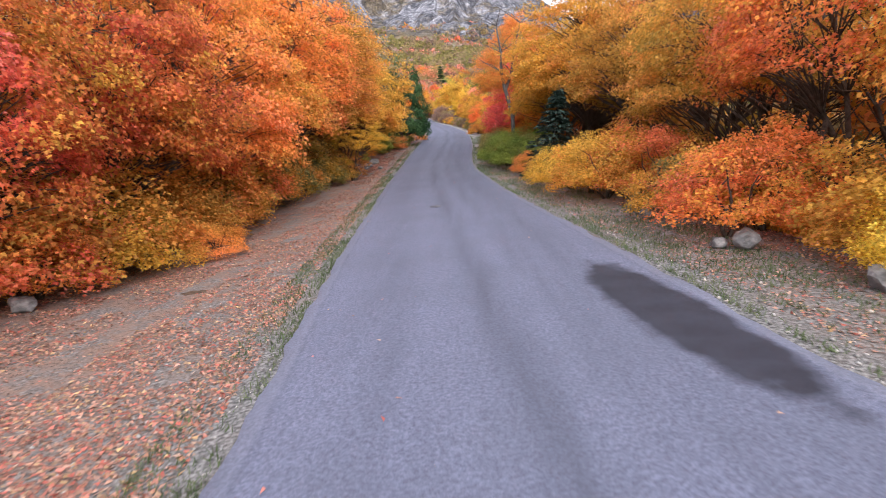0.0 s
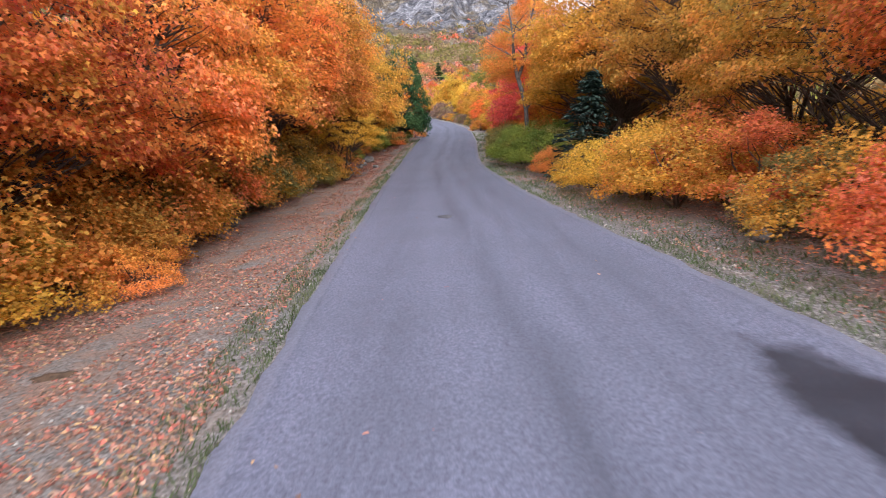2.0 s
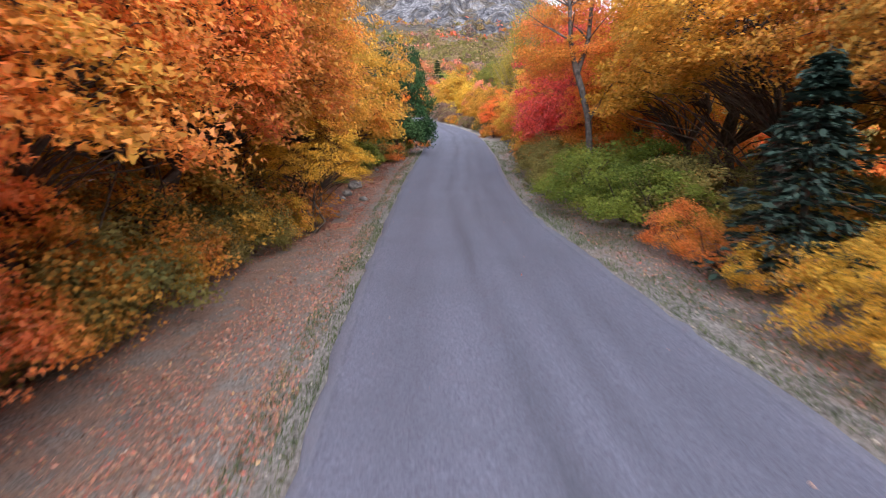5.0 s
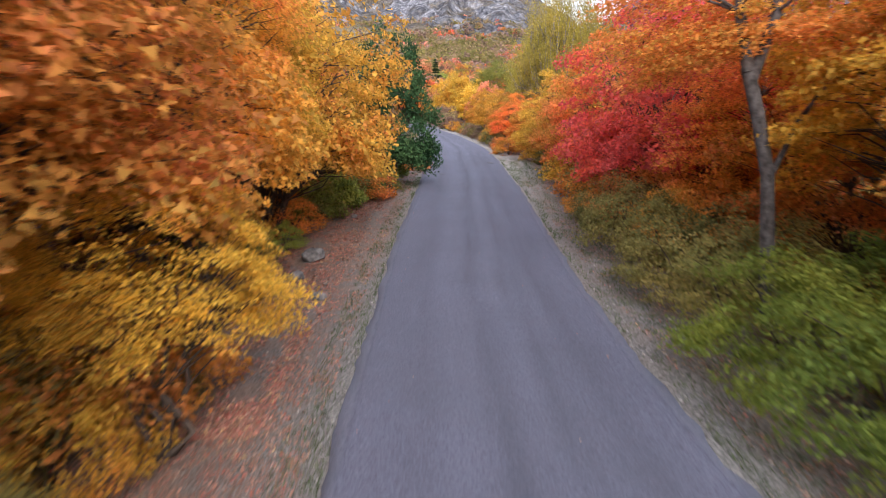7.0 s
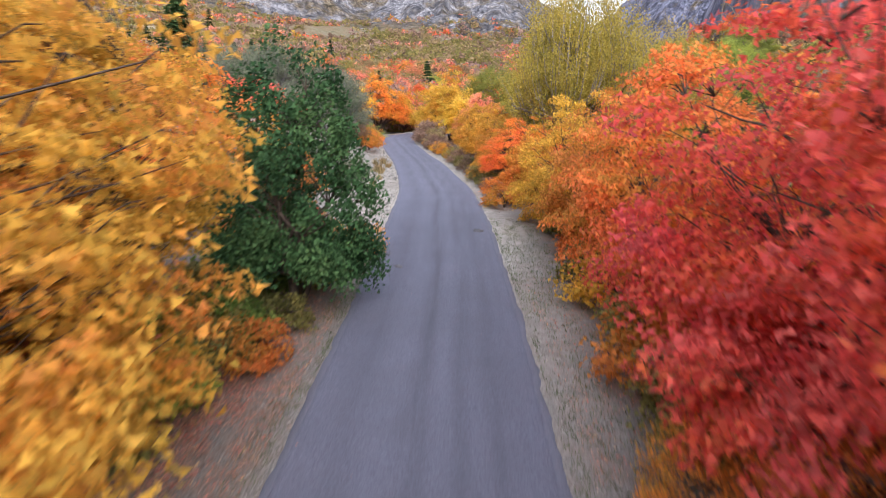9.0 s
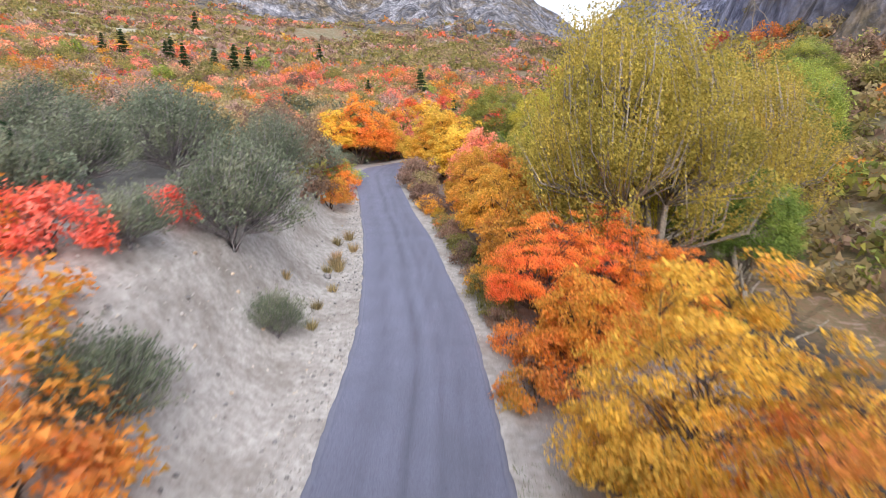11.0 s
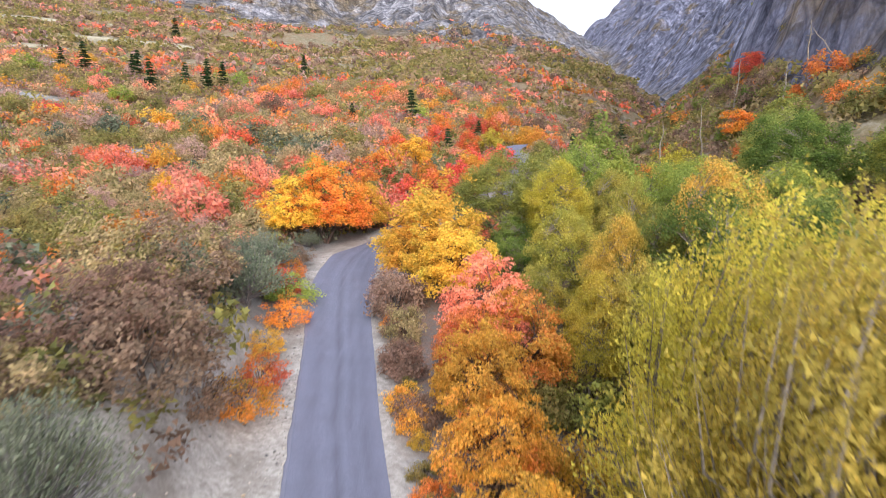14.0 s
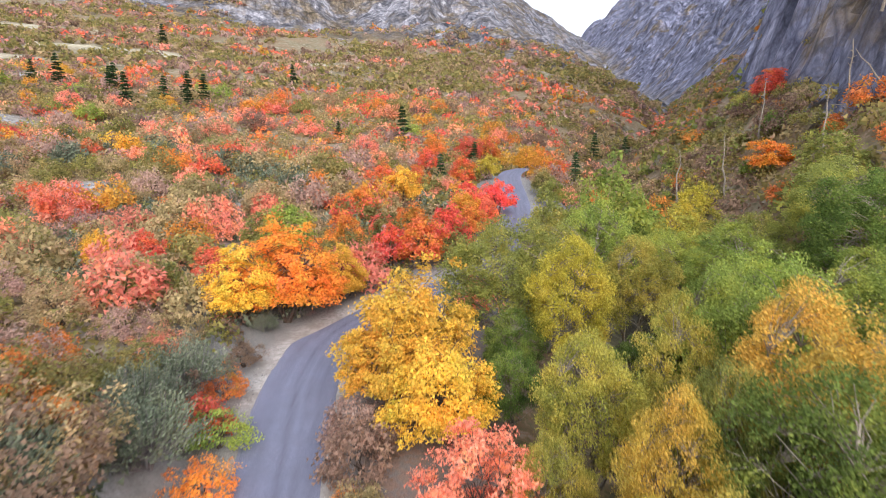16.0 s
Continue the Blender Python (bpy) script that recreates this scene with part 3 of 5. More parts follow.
def broadleaf(seed, height, radius, clumps, per_clump, leaf, base=0.12, flat=0.42, stems=4, top_heavy=0.55, clump_size=0.26, lift=0.0, sides=4, limbs=True, plain=False, girth=1.0, slim=1.0, lobed=False):
    """A spreading tree or shrub: several stems, a limb to each spray of leaves. Returns (wood, crown) meshes."""
    rng = np.random.default_rng(seed)
    # sprays in an uneven dome
    lob = rng.uniform(0, 2 * np.pi, 5)
    d = random_dirs(rng, clumps * 3)
    d[:, 2] = np.abs(d[:, 2]) * 1.25 - 0.55
    d /= np.linalg.norm(d, axis=1, keepdims=True)
    d = d[:clumps]
    az = np.arctan2(d[:, 1], d[:, 0])
    lump = 1 + 0.1 * np.sin(2 * az + lob[0]) + 0.1 * np.sin(3 * az + 3 * d[:, 2] + lob[1]) + 0.07 * np.sin(5 * az + 4 * d[:, 2] + lob[2])
    shell = rng.uniform(0.25, 1.0, clumps) ** (0.26 if lobed else 0.4) * lump * 0.86
    mid = height * (base + (1 - base) * top_heavy)
    ext = np.where(d[:, 2] > 0, height - mid, mid - height * base)
    c = np.stack([d[:, 0] * radius * shell, d[:, 1] * radius * shell, mid + d[:, 2] * ext * shell], 1)
    size = radius * clump_size * rng.uniform(0.7, 1.35, clumps)
    # leaves
    n = clumps * per_clump
    who = np.repeat(np.arange(clumps), per_clump)
    off = random_dirs(rng, n) * rng.uniform(0.05, 1.0, (n, 1)) ** 0.55 * np.array([1.0, 1.0, flat])
    outward = c[who] * np.array([1, 1, 0.0])
    outward /= np.linalg.norm(outward, axis=1, keepdims=True) + 1e-6
    off[:, 2] -= 0.22 * (off[:, 0] * outward[:, 0] + off[:, 1] * outward[:, 1])
    pos = c[who] + off * size[who][:, None]
    pos[:, 2] = np.maximum(pos[:, 2], 0.05)
    along = outward * 0.6 + rng.normal(size=(n, 3)) * 0.7 + np.array([0, 0, -0.25 + lift])
    up = np.array([0, 0, 1.0]) + rng.normal(size=(n, 3)) * 0.36 + outward * 0.7
    ln = leaf * rng.uniform(0.7, 1.3, n)
    crown = leaves(pos, along, up, ln, ln * slim * rng.uniform(0.75, 1.0, n), plain=plain, lobed=lobed)
    # stems and limbs
    paths, ends = [], []
    for s in range(stems):
        a = 2 * np.pi * s / stems + rng.uniform(-0.6, 0.6)
        lean = rng.uniform(0.15, 0.5) * radius
        pts = []
        for k in range(7):
            t = k / 6
            w = np.array([math.cos(a) * lean * t ** 1.3, math.sin(a) * lean * t ** 1.3, height * 0.74 * t]) + rng.normal(size=3) * 0.035 * height * (t > 0) * np.array([1, 1, 0.3])
            pts.append((w + np.array([math.cos(a), math.sin(a), 0]) * 0.03 * radius, height * 0.017 * (1 - t) ** 1.2 + 0.008))
        paths.append(pts)
        ends += [p[0] for p in pts[1:]]
    ends = np.array(ends)
    for k in range(clumps if limbs else 0):
        reach = np.linalg.norm((ends - c[k])[:, :2], axis=1)
        score = np.abs(c[k][2] - ends[:, 2] - 0.55 * reach) + 0.5 * reach
        e = ends[np.argmin(score)]
        span = np.linalg.norm(c[k] - e)
        m1 = e + (c[k] - e) * 0.35 + np.array([0, 0, 0.1 * span]) + rng.normal(size=3) * 0.05 * span
        m2 = e + (c[k] - e) * 0.7 + np.array([0, 0, 0.1 * span]) + rng.normal(size=3) * 0.06 * span
        paths.append([(e, girth * height * 0.0026 + 0.003), (m1, girth * height * 0.0018 + 0.002), (m2, girth * height * 0.0011 + 0.002), (c[k] * 0.95 + e * 0.05, 0.002 * girth)])
    wood = tubes(paths, sides)
    return raw_mesh("trunk", *wood, smooth_faces=True), raw_mesh("crown", *crown)


def plumed(seed, height, radius, plumes, per_plume, leaf, narrow=0.28, spread=0.6, base=0.1, skirt=0.1, tip_from=0.35, reach=(0.4, 0.3), twig=1.0, fork=0.55):
    """A tree or shrub of upswept plumes of fine twigs (cottonwood, willow, sagebrush)."""
    rng = np.random.default_rng(seed)
    paths, pos, along = [], [], []
    for k in range(5):
        a = 2 * np.pi * k / 5 + rng.uniform(-0.5, 0.5)
        w = np.array([math.cos(a), math.sin(a), 0])
        paths.append([(w * radius * 0.64 * fork * t ** 1.2 + np.array([0, 0, height * fork * t]) + rng.normal(size=3) * (0.08 if fork > 0.6 else 0.03) * radius * (t > 0), height * 0.016 * (1 - 0.7 * t) + 0.008) for t in (0, 0.25, 0.5, 0.75, 1.0)])
    knots = np.array([p[0] for path in paths for p in path[1:]])
    for k in range(plumes):
        a, u = rng.uniform(0, 2 * np.pi), rng.uniform(0, 1) ** 0.6
        w = np.array([math.cos(a), math.sin(a), 0])
        dome = math.sqrt(max(1 - (u * 0.96) ** 2, 0))
        tip = w * radius * u * rng.uniform(0.85, 1.12) + np.array([0, 0, height * (base + (1 - base) * (skirt + (1 - skirt) * dome) * rng.uniform(0.55, 1.05))])
        root = knots[np.argmin(np.linalg.norm(knots - (tip * np.array([reach[0], reach[0], reach[1]])), axis=1))]
        bend = (root + tip) / 2 + w * radius * 0.1 * spread + np.array([0, 0, -0.03 * height])
        paths.append([(root, twig * height * 0.006 + 0.004), (bend, twig * height * 0.004 + 0.003), (tip, 0.003)])
        t = rng.uniform(tip_from, 1.05, per_plume)[:, None]
        q = root * (1 - t) ** 2 + 2 * bend * t * (1 - t) + tip * t * t
        d = 2 * (1 - t) * (bend - root) + 2 * t * (tip - bend)
        d /= np.linalg.norm(d, axis=1, keepdims=True) + 1e-9
        q = q + random_dirs(rng, len(q)) * rng.uniform(0, 1, (len(q), 1)) ** 0.6 * narrow * radius * np.array([1, 1, 0.9])
        pos.append(q)
        along.append(d + rng.normal(size=q.shape) * 0.5)
    pos, along = np.concatenate(pos), np.concatenate(along)
    pos[:, 2] = np.maximum(pos[:, 2], 0.03)
    n = len(pos)
    ln = leaf * rng.uniform(0.7, 1.35, n)
    up = random_dirs(rng, n) + np.array([0, 0, 0.5])
    crown = leaves(pos, along, up, ln, ln * rng.uniform(0.4, 0.65, n), plain=True)
    return raw_mesh("trunk", *tubes(paths, 3), smooth_faces=True), raw_mesh("crown", *crown)


def conifer(seed, height, radius, whorls, boughs, tufts, leaf, power=0.8, droop=0.25):
    rng = np.random.default_rng(seed)
    paths = [[((0, 0, height * t), height * 0.022 * (1 - t) + 0.006) for t in (0, 0.3, 0.6, 0.85, 1.0)]]
    pos, along = [], []
    for k in range(whorls):
        t = (k + rng.uniform(0, 0.6)) / whorls
        z = height * (0.06 + 0.93 * t)
        reach = radius * (1 - t) ** power * rng.uniform(0.8, 1.15) + 0.05 * radius
        for b in range(boughs):
            a = 2 * np.pi * (b + rng.uniform(-0.35, 0.35)) / boughs + k * 0.8
            r = reach * rng.uniform(0.7, 1.1)
            w = np.array([math.cos(a), math.sin(a), 0])
            tip = w * r + np.array([0, 0, z - droop * r + 0.05 * height * (1 - t)])
            root = np.array([0, 0, z])
            paths.append([(root, 0.012 + 0.004 * height * (1 - t)), ((root + tip) / 2 + np.array([0, 0, 0.05 * r]), 0.01), (tip, 0.004)])
            s = rng.uniform(0.15, 1.02, tufts)[:, None]
            wide = np.array([-w[1], w[0], 0])
            side = rng.uniform(-1, 1, (tufts, 1))
            q = root + (tip - root) * s + wide * side * r * 0.26 * (1.1 - s) + np.array([0, 0, 0.06 * r]) * (s - s * s) * 4
            q = q + rng.normal(size=q.shape) * 0.03 * radius
            pos.append(q)
            along.append((tip - root) / (np.linalg.norm(tip - root) + 1e-6) + wide * side * 0.7 + rng.normal(size=q.shape) * 0.25)
    pos, along = np.concatenate(pos), np.concatenate(along)
    pos[:, 2] = np.maximum(pos[:, 2], 0.04)
    n = len(pos)
    ln = leaf * rng.uniform(0.7, 1.3, n)
    up = np.array([0, 0, 1.0]) + rng.normal(size=(n, 3)) * 0.35
    return raw_mesh("trunk", *tubes(paths, 5), smooth_faces=True), raw_mesh("crown", *leaves(pos, along, up, ln, ln * 0.42))


def boulder(seed, rough=0.3, detail=3):
    """A broken stone about one metre across, resting on z = 0."""
    rng = np.random.default_rng(seed)
    bm = bmesh.new()
    bmesh.ops.create_icosphere(bm, subdivisions=detail, radius=0.5)
    planes = [(Vector(random_dirs(rng, 1)[0]), rng.uniform(0.28, 0.44)) for _ in range(9)]
    for v in bm.verts:
        for nrm, dist in planes:
            over = v.co.dot(nrm) - dist
            if over > 0:
                v.co -= nrm * over * 0.97
        v.co += v.co.normalized() * noise.noise(v.co * 5 + Vector((seed, 0, 0))) * 0.06 * rough / 0.3
    lowest = min(v.co.z for v in bm.verts)
    for v in bm.verts:
        v.co.z -= lowest + 0.08
    me = bpy.data.meshes.new("boulder")
    bm.to_mesh(me)
    bm.free()
    me.materials.append(STONE)
    return me


def spot(x, y, sink=0.05):
    return float(land(x, y)) - sink


def plant(name, meshes, leaf, bark, x, y, scale, label, category, group="", turn=None, squash=1.0, rng=random.Random(5), sink=0.06):
    """A tree or bush of its own: an Empty at its foot, trunk and crown under it."""
    root = new(name)
    root.empty_display_size = 0.3
    wide = scale * squash
    root.matrix_world = Matrix.Translation((x, y, spot(x, y, sink))) @ pose(0, 0, 0, rng.uniform(-4, 4), rng.uniform(-4, 4), rng.uniform(0, 360) if turn is None else turn) @ Matrix.Diagonal((wide, wide, scale, 1))
    if name == "sagebrush":
        part("brushwood", meshes[0], bark, root, "bare grey twigs", "stuff")
    else:
        part("trunk", meshes[0], bark, root)
    part("crown", meshes[1], leaf, root)
    return tagged(root, label, category, group)


# ---- the ground ----
def graded(stops):
    out = [stops[0][0]]
    for (a, s), (b, _) in zip(stops, stops[1:]):
        n = max(1, round((b - a) / s))
        out += list(np.linspace(a, b, n + 1)[1:])
    return np.array(out)


gx = graded([(-1500, 60), (-700, 22), (-260, 8), (-90, 2.4), (-30, 0.9), (14, 1.6), (50, 4), (160, 11), (500, 24), (900, 60), (1700, 60)])
gy = graded([(-220, 20), (-40, 1.5), (150, 2.2), (230, 4), (360, 10), (800, 16), (1500, 26), (2300, 70), (3000, 70)])
GX, GY = np.meshgrid(gx, gy)
GZ = land(GX, GY)
nx, ny = len(gx), len(gy)
ii, jj = np.meshgrid(np.arange(ny - 1), np.arange(nx - 1), indexing="ij")
quads = np.stack([ii * nx + jj, ii * nx + jj + 1, (ii + 1) * nx + jj + 1, (ii + 1) * nx + jj], -1).reshape(-1, 4)
me = raw_mesh("ground", np.stack([GX, GY, GZ], -1).reshape(-1, 3), quads, GROUND, True)
slope_y, slope_x = np.gradient(GZ, gy, gx)
tilt = np.hypot(slope_x, slope_y)
near_road = np.abs(GX - road_x(GY)) - road_w(GY)
masks = {
    "litter": (1 - 0.55 * smooth(0.5, 0.9, near_road) * (1 - smooth(1.6, 2.4, near_road))) * (1 - smooth(2.5, 14, near_road) * 0.4) * np.where(GX > road_x(GY), 1 - smooth(135, 150, GY), 1 - smooth(58, 66, GY)) * smooth(0.1, 0.9, near_road),
    "sand": np.clip(smooth(58, 66, GY) * (1 - smooth(106, 124, GY)) * (1 - smooth(7, 15, near_road)) * smooth(-3, 0, road_x(GY) - GX) + 0.35 * (1 - smooth(0.3, 1.3, near_road)) * smooth(56, 66, GY) + 0.5 * (1 - smooth(1.3, 2.7, near_road)) * smooth(44, 56, GY) * (1 - smooth(112, 126, GY)) * (GX > road_x(GY)) + 0.6 * smooth(118, 130, GY) * (1 - smooth(148, 156, GY)) * (1 - smooth(0.6, 3.0, near_road)), 0, 1),
    "scrub": np.maximum(np.maximum(smooth(6, 16, near_road) * smooth(100, 116, GY), smooth(11, 22, near_road)), smooth(225, 240, GY)),
    "rock": np.clip(0.12 * smooth(230, 420, GY) + smooth(0.95, 1.6, tilt) + 0.8 * smooth(590, 860, GY + 0.25 * GX) + 0.62 * smooth(0, 120, GX + 0.35 * (GY - 600) + 20) * smooth(400, 540, GY), 0, 1) * smooth(40, 120, np.hypot(GX, GY - 60)),
}
high = smooth(290, 360, GY)
masks["talus"] = scree(GX, GY) * smooth(4, 8, near_road) * (1 - 0.75 * high)
masks["meadow"] = scree(GX, GY) * high
creek = np.abs(GX - np.interp(GY, VALLEY_Y, VALLEY_X) + 1.0 + 1.5 * fbm(GY / 11, 0 * GY, 2, 91))
# band along the creek where shade is painted into the ground
masks["creek_shade"] = (1 - smooth(2.0, 5.5, creek)) * (1 - smooth(150, 175, GY))
# where the rock takes the colour with painted shadow and haze
masks["hazy_rock"] = smooth(0, 40, GX - np.interp(GY, VALLEY_Y, VALLEY_X))
for key, values in masks.items():
    me.attributes.new(key, "FLOAT", "POINT").data.foreach_set("value", values.ravel().astype(np.float32))
tagged(new("ground", me), "canyon floor and mountain slopes of leaf litter, soil and rock", "ground", kind="structure")

# ---- the road ----
ry = np.arange(-60, 222, 0.4)
rc, rw, rz = road_x(ry), road_w(ry), road_z(ry)
dirx = np.gradient(rc, ry)
norm = np.sqrt(1 + dirx ** 2)
us = np.array([-1.0, -0.985, -0.9, -0.8, -0.68, -0.55, -0.42, -0.3, -0.2, -0.1, 0, 0.1, 0.2, 0.3, 0.42, 0.55, 0.68, 0.8, 0.9, 0.985, 1.0])
rag = np.where(np.abs(us)[None] > 0.9, 0.13 * fbm(ry[:, None] * 2.3 + us[None] * 40, 0 * us[None] + 3.0, 3, 8), 0)
w = (us[None] * (rw[:, None] * (1 + 0 * us[None]) + rag))
RX = rc[:, None] + w / norm[:, None]
RY = ry[:, None] - w * (dirx / norm)[:, None]
RZ = rz[:, None] + 0.05 - 0.05 * us[None] ** 2 - np.where(np.abs(us)[None] > 0.99, 0.06, 0) + 0.012 + cross_z(RX, RY)
n0, n1 = RX.shape
ii, jj = np.meshgrid(np.arange(n0 - 1), np.arange(n1 - 1), indexing="ij")
quads = np.stack([ii * n1 + jj, ii * n1 + jj + 1, (ii + 1) * n1 + jj + 1, (ii + 1) * n1 + jj], -1).reshape(-1, 4)
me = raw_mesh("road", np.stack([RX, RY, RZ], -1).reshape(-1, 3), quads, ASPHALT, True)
me.attributes.new("across", "FLOAT", "POINT").data.foreach_set("value", np.broadcast_to((us[None] + 1) / 2, RX.shape).ravel().astype(np.float32))
along_p, side_p = (RY - 6.2) / 3.45, (RX - 3.62 + 0.115 * (RY - 4.2)) / 0.6
stain = 1.15 - np.hypot(along_p, side_p)
me.attributes.new("stain", "FLOAT", "POINT").data.foreach_set("value", np.clip(stain, 0, 1).ravel().astype(np.float32))
# darker stretch of the lane, fading in from y 14 and out by 84
me.attributes.new("darker_stretch", "FLOAT", "POINT").data.foreach_set("value", (smooth(14, 30, RY) * (1 - smooth(66, 84, RY))).ravel().astype(np.float32))
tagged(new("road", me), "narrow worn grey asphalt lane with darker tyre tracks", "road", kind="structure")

# ---- trees and bushes: shared shapes ----
MAPLE = [broadleaf(10 + k, 7.2, 3.9, 270, 95, 0.1, base=0.0, top_heavy=0.38, flat=0.4, clump_size=0.15, plain=True, sides=3) for k in range(5)]
MAPLE_NEAR = [broadleaf(110 + k, 7.2, 3.9, 300, 150, 0.08, base=0.0, top_heavy=0.4, flat=0.36, clump_size=0.14, lobed=True, sides=4) for k in range(3)]
MAPLE_TALL = [broadleaf(210 + k, 7.2, 2.75, 400, 105, 0.068, base=0.03, top_heavy=0.5, flat=0.4, clump_size=0.175, plain=True, sides=3) for k in range(4)]
MAPLE_OPEN = [broadleaf(20 + k, 7.6, 3.8, 250, 125, 0.082, lobed=True, base=0.17, top_heavy=0.5, flat=0.34, stems=6, clump_size=0.16) for k in range(3)]
MAPLE_HIGH = [broadleaf(310 + k, 7.4, 3.3, 320, 135, 0.078, base=0.1, top_heavy=0.45, flat=0.36, stems=4, clump_size=0.16, lobed=True, sides=4) for k in range(2)]
MAPLE_MID = [broadleaf(30 + k, 7.0, 3.3, 230, 66, 0.14, base=0.0, top_heavy=0.4, clump_size=0.155, flat=0.65, sides=3, plain=True) for k in range(4)]
MAPLE_BACK = [broadleaf(40 + k, 7.0, 3.8, 90, 50, 0.28, base=0.0, top_heavy=0.4, sides=3, limbs=False, plain=True) for k in range(3)]
MAPLE_FAR = [broadleaf(45 + k, 7.0, 3.4, 110, 34, 0.27, base=0.0, top_heavy=0.4, clump_size=0.2, flat=0.75, sides=3, limbs=False, plain=True) for k in range(3)]
BUSH = [broadleaf(50 + k, 2.0, 1.6, 66, 35, 0.117, base=0.0, top_heavy=0.32, stems=5, clump_size=0.25, flat=0.7, sides=3, limbs=False, plain=True) for k in range(3)]
BUSH_NEAR = [broadleaf(150 + k, 2.0, 1.6, 100, 74, 0.06, base=0.0, top_heavy=0.34, stems=5, clump_size=0.19, flat=0.6, sides=3, limbs=False, lobed=True) for k in range(3)]
SHRUB = [broadleaf(60 + k, 2.2, 2.1, 46, 25, 0.195, base=0.0, top_heavy=0.34, stems=3, clump_size=0.25, flat=0.9, sides=3, limbs=False, plain=True) for k in range(5)]
OAK = [broadleaf(65 + k, 4.0, 2.9, 96, 34, 0.148, base=0.0, top_heavy=0.36, stems=6, clump_size=0.17, flat=0.8, sides=3, limbs=False, plain=True) for k in range(3)]
COTTON = [plumed(70 + k, 17.0, 5.6, 400, 200, 0.138, narrow=0.12, spread=2.2, base=0.1, skirt=0.3, tip_from=0.42, reach=(0.55, 0.55), twig=0.55, fork=0.75) for k in range(2)]
COTTON_DOME = [broadleaf(270 + k, 12.5, 4.0, 330, 120, 0.13, base=0.0, top_heavy=0.6, flat=0.85, clump_size=0.15, stems=5, lift=0.7, slim=0.7, sides=3, plain=True) for k in range(4)]
COTTON_FAR = [broadleaf(175 + k, 12.5, 5.0, 150, 34, 0.34, base=0.0, top_heavy=0.42, flat=1.0, clump_size=0.18, stems=4, lift=0.5, sides=3, limbs=False, plain=True) for k in range(3)]
SAGE_NEAR = [plumed(180 + k, 2.6, 1.8, 260, 62, 0.062, narrow=0.11, base=0.1, skirt=0.12, tip_from=0.55) for k in range(2)]
SAGE = [plumed(80 + k, 2.6, 1.8, 230, 34, 0.092, narrow=0.12, base=0.1, skirt=0.12, tip_from=0.5) for k in range(3)]
JUNIPER = [broadleaf(90 + k, 7.4, 2.5, 240, 130, 0.1, base=0.0, top_heavy=0.26, flat=1.2, clump_size=0.16, stems=3, lift=0.9, plain=True) for k in range(2)]
SPRUCE = [conifer(95 + k, 4.2, 1.35, 18, 9, 22, 0.2, power=0.8, droop=0.3) for k in range(2)]
FIR_FAR = [conifer(97 + k, 7.0, 1.9, 12, 7, 8, 0.7, power=0.85, droop=0.25) for k in range(2)]

WORDS = {"fire": "red and orange", "orange": "orange", "gold": "golden orange", "ember": "orange and salmon", "rust": "golden brown", "yellow": "golden yellow", "honey": "honey gold", "crimson": "crimson red", "pink": "salmon pink", "olive": "olive brown", "green": "green", "moss": "lush green", "flame": "bright orange", "ochre": "ochre brown", "brown": "brown", "dusk": "dusky pink", "cottonwood": "yellowing", "goldwood": "bright golden", "lemon": "lemon yellow", "forest": "dark green", "olivewood": "olive gold", "willow": "green and yellow", "sage": "grey-green"}


def maples(shapes, rows, group, rng, tail, name="maple_tree", bark=BARK, wide=1.0):
    for x, y, h, tone in rows:
        m = shapes[rng.randrange(len(shapes))]
        plant(name, m, LEAF[tone], bark, x, y, h / 7.2, WORDS[tone] + " " + tail, "tree", group, rng=rng, squash=wide)


rng = random.Random(11)
# beside the lane, uphill side
maples(MAPLE_NEAR, [(-9.4, 4.0, 9.4, "crimson"), (-9.0, 9.2, 9.4, "fire"), (-9.0, 13.6, 10.2, "fire"), (-8.9, 18.2, 10.6, "ember")],
       "maples along the uphill verge", rng, "maple in autumn leaf beside the verge", wide=0.84)
maples(MAPLE, [(-8.8, 46.0, 11.2, "honey")], "maples along the uphill verge", rng, "maple in autumn leaf beside the verge", wide=0.84)
maples(MAPLE_HIGH, [(-8.9, 37.4, 11.0, "honey"), (-9.3, 42.2, 10.8, "honey"), (-9.2, 50.6, 9.8, "honey")], "maples along the uphill verge", rng, "bigtooth maple with dark boughs beside the verge", wide=0.84)
maples(MAPLE_TALL, [(-8.5, 22.8, 11.0, "ember"), (-8.5, 27.6, 11.4, "ember"), (-8.5, 32.2, 11.4, "rust"), (-13.0, 34.0, 11.0, "gold"), (-13.2, 44.0, 11.0, "orange")],
       "maples along the uphill verge", rng, "maple in autumn leaf beside the verge")
maples(MAPLE_OPEN, [(-6.2, 33.6, 4.2, "gold")], "maples along the uphill verge", rng, "young maple leaning over the leafy verge")
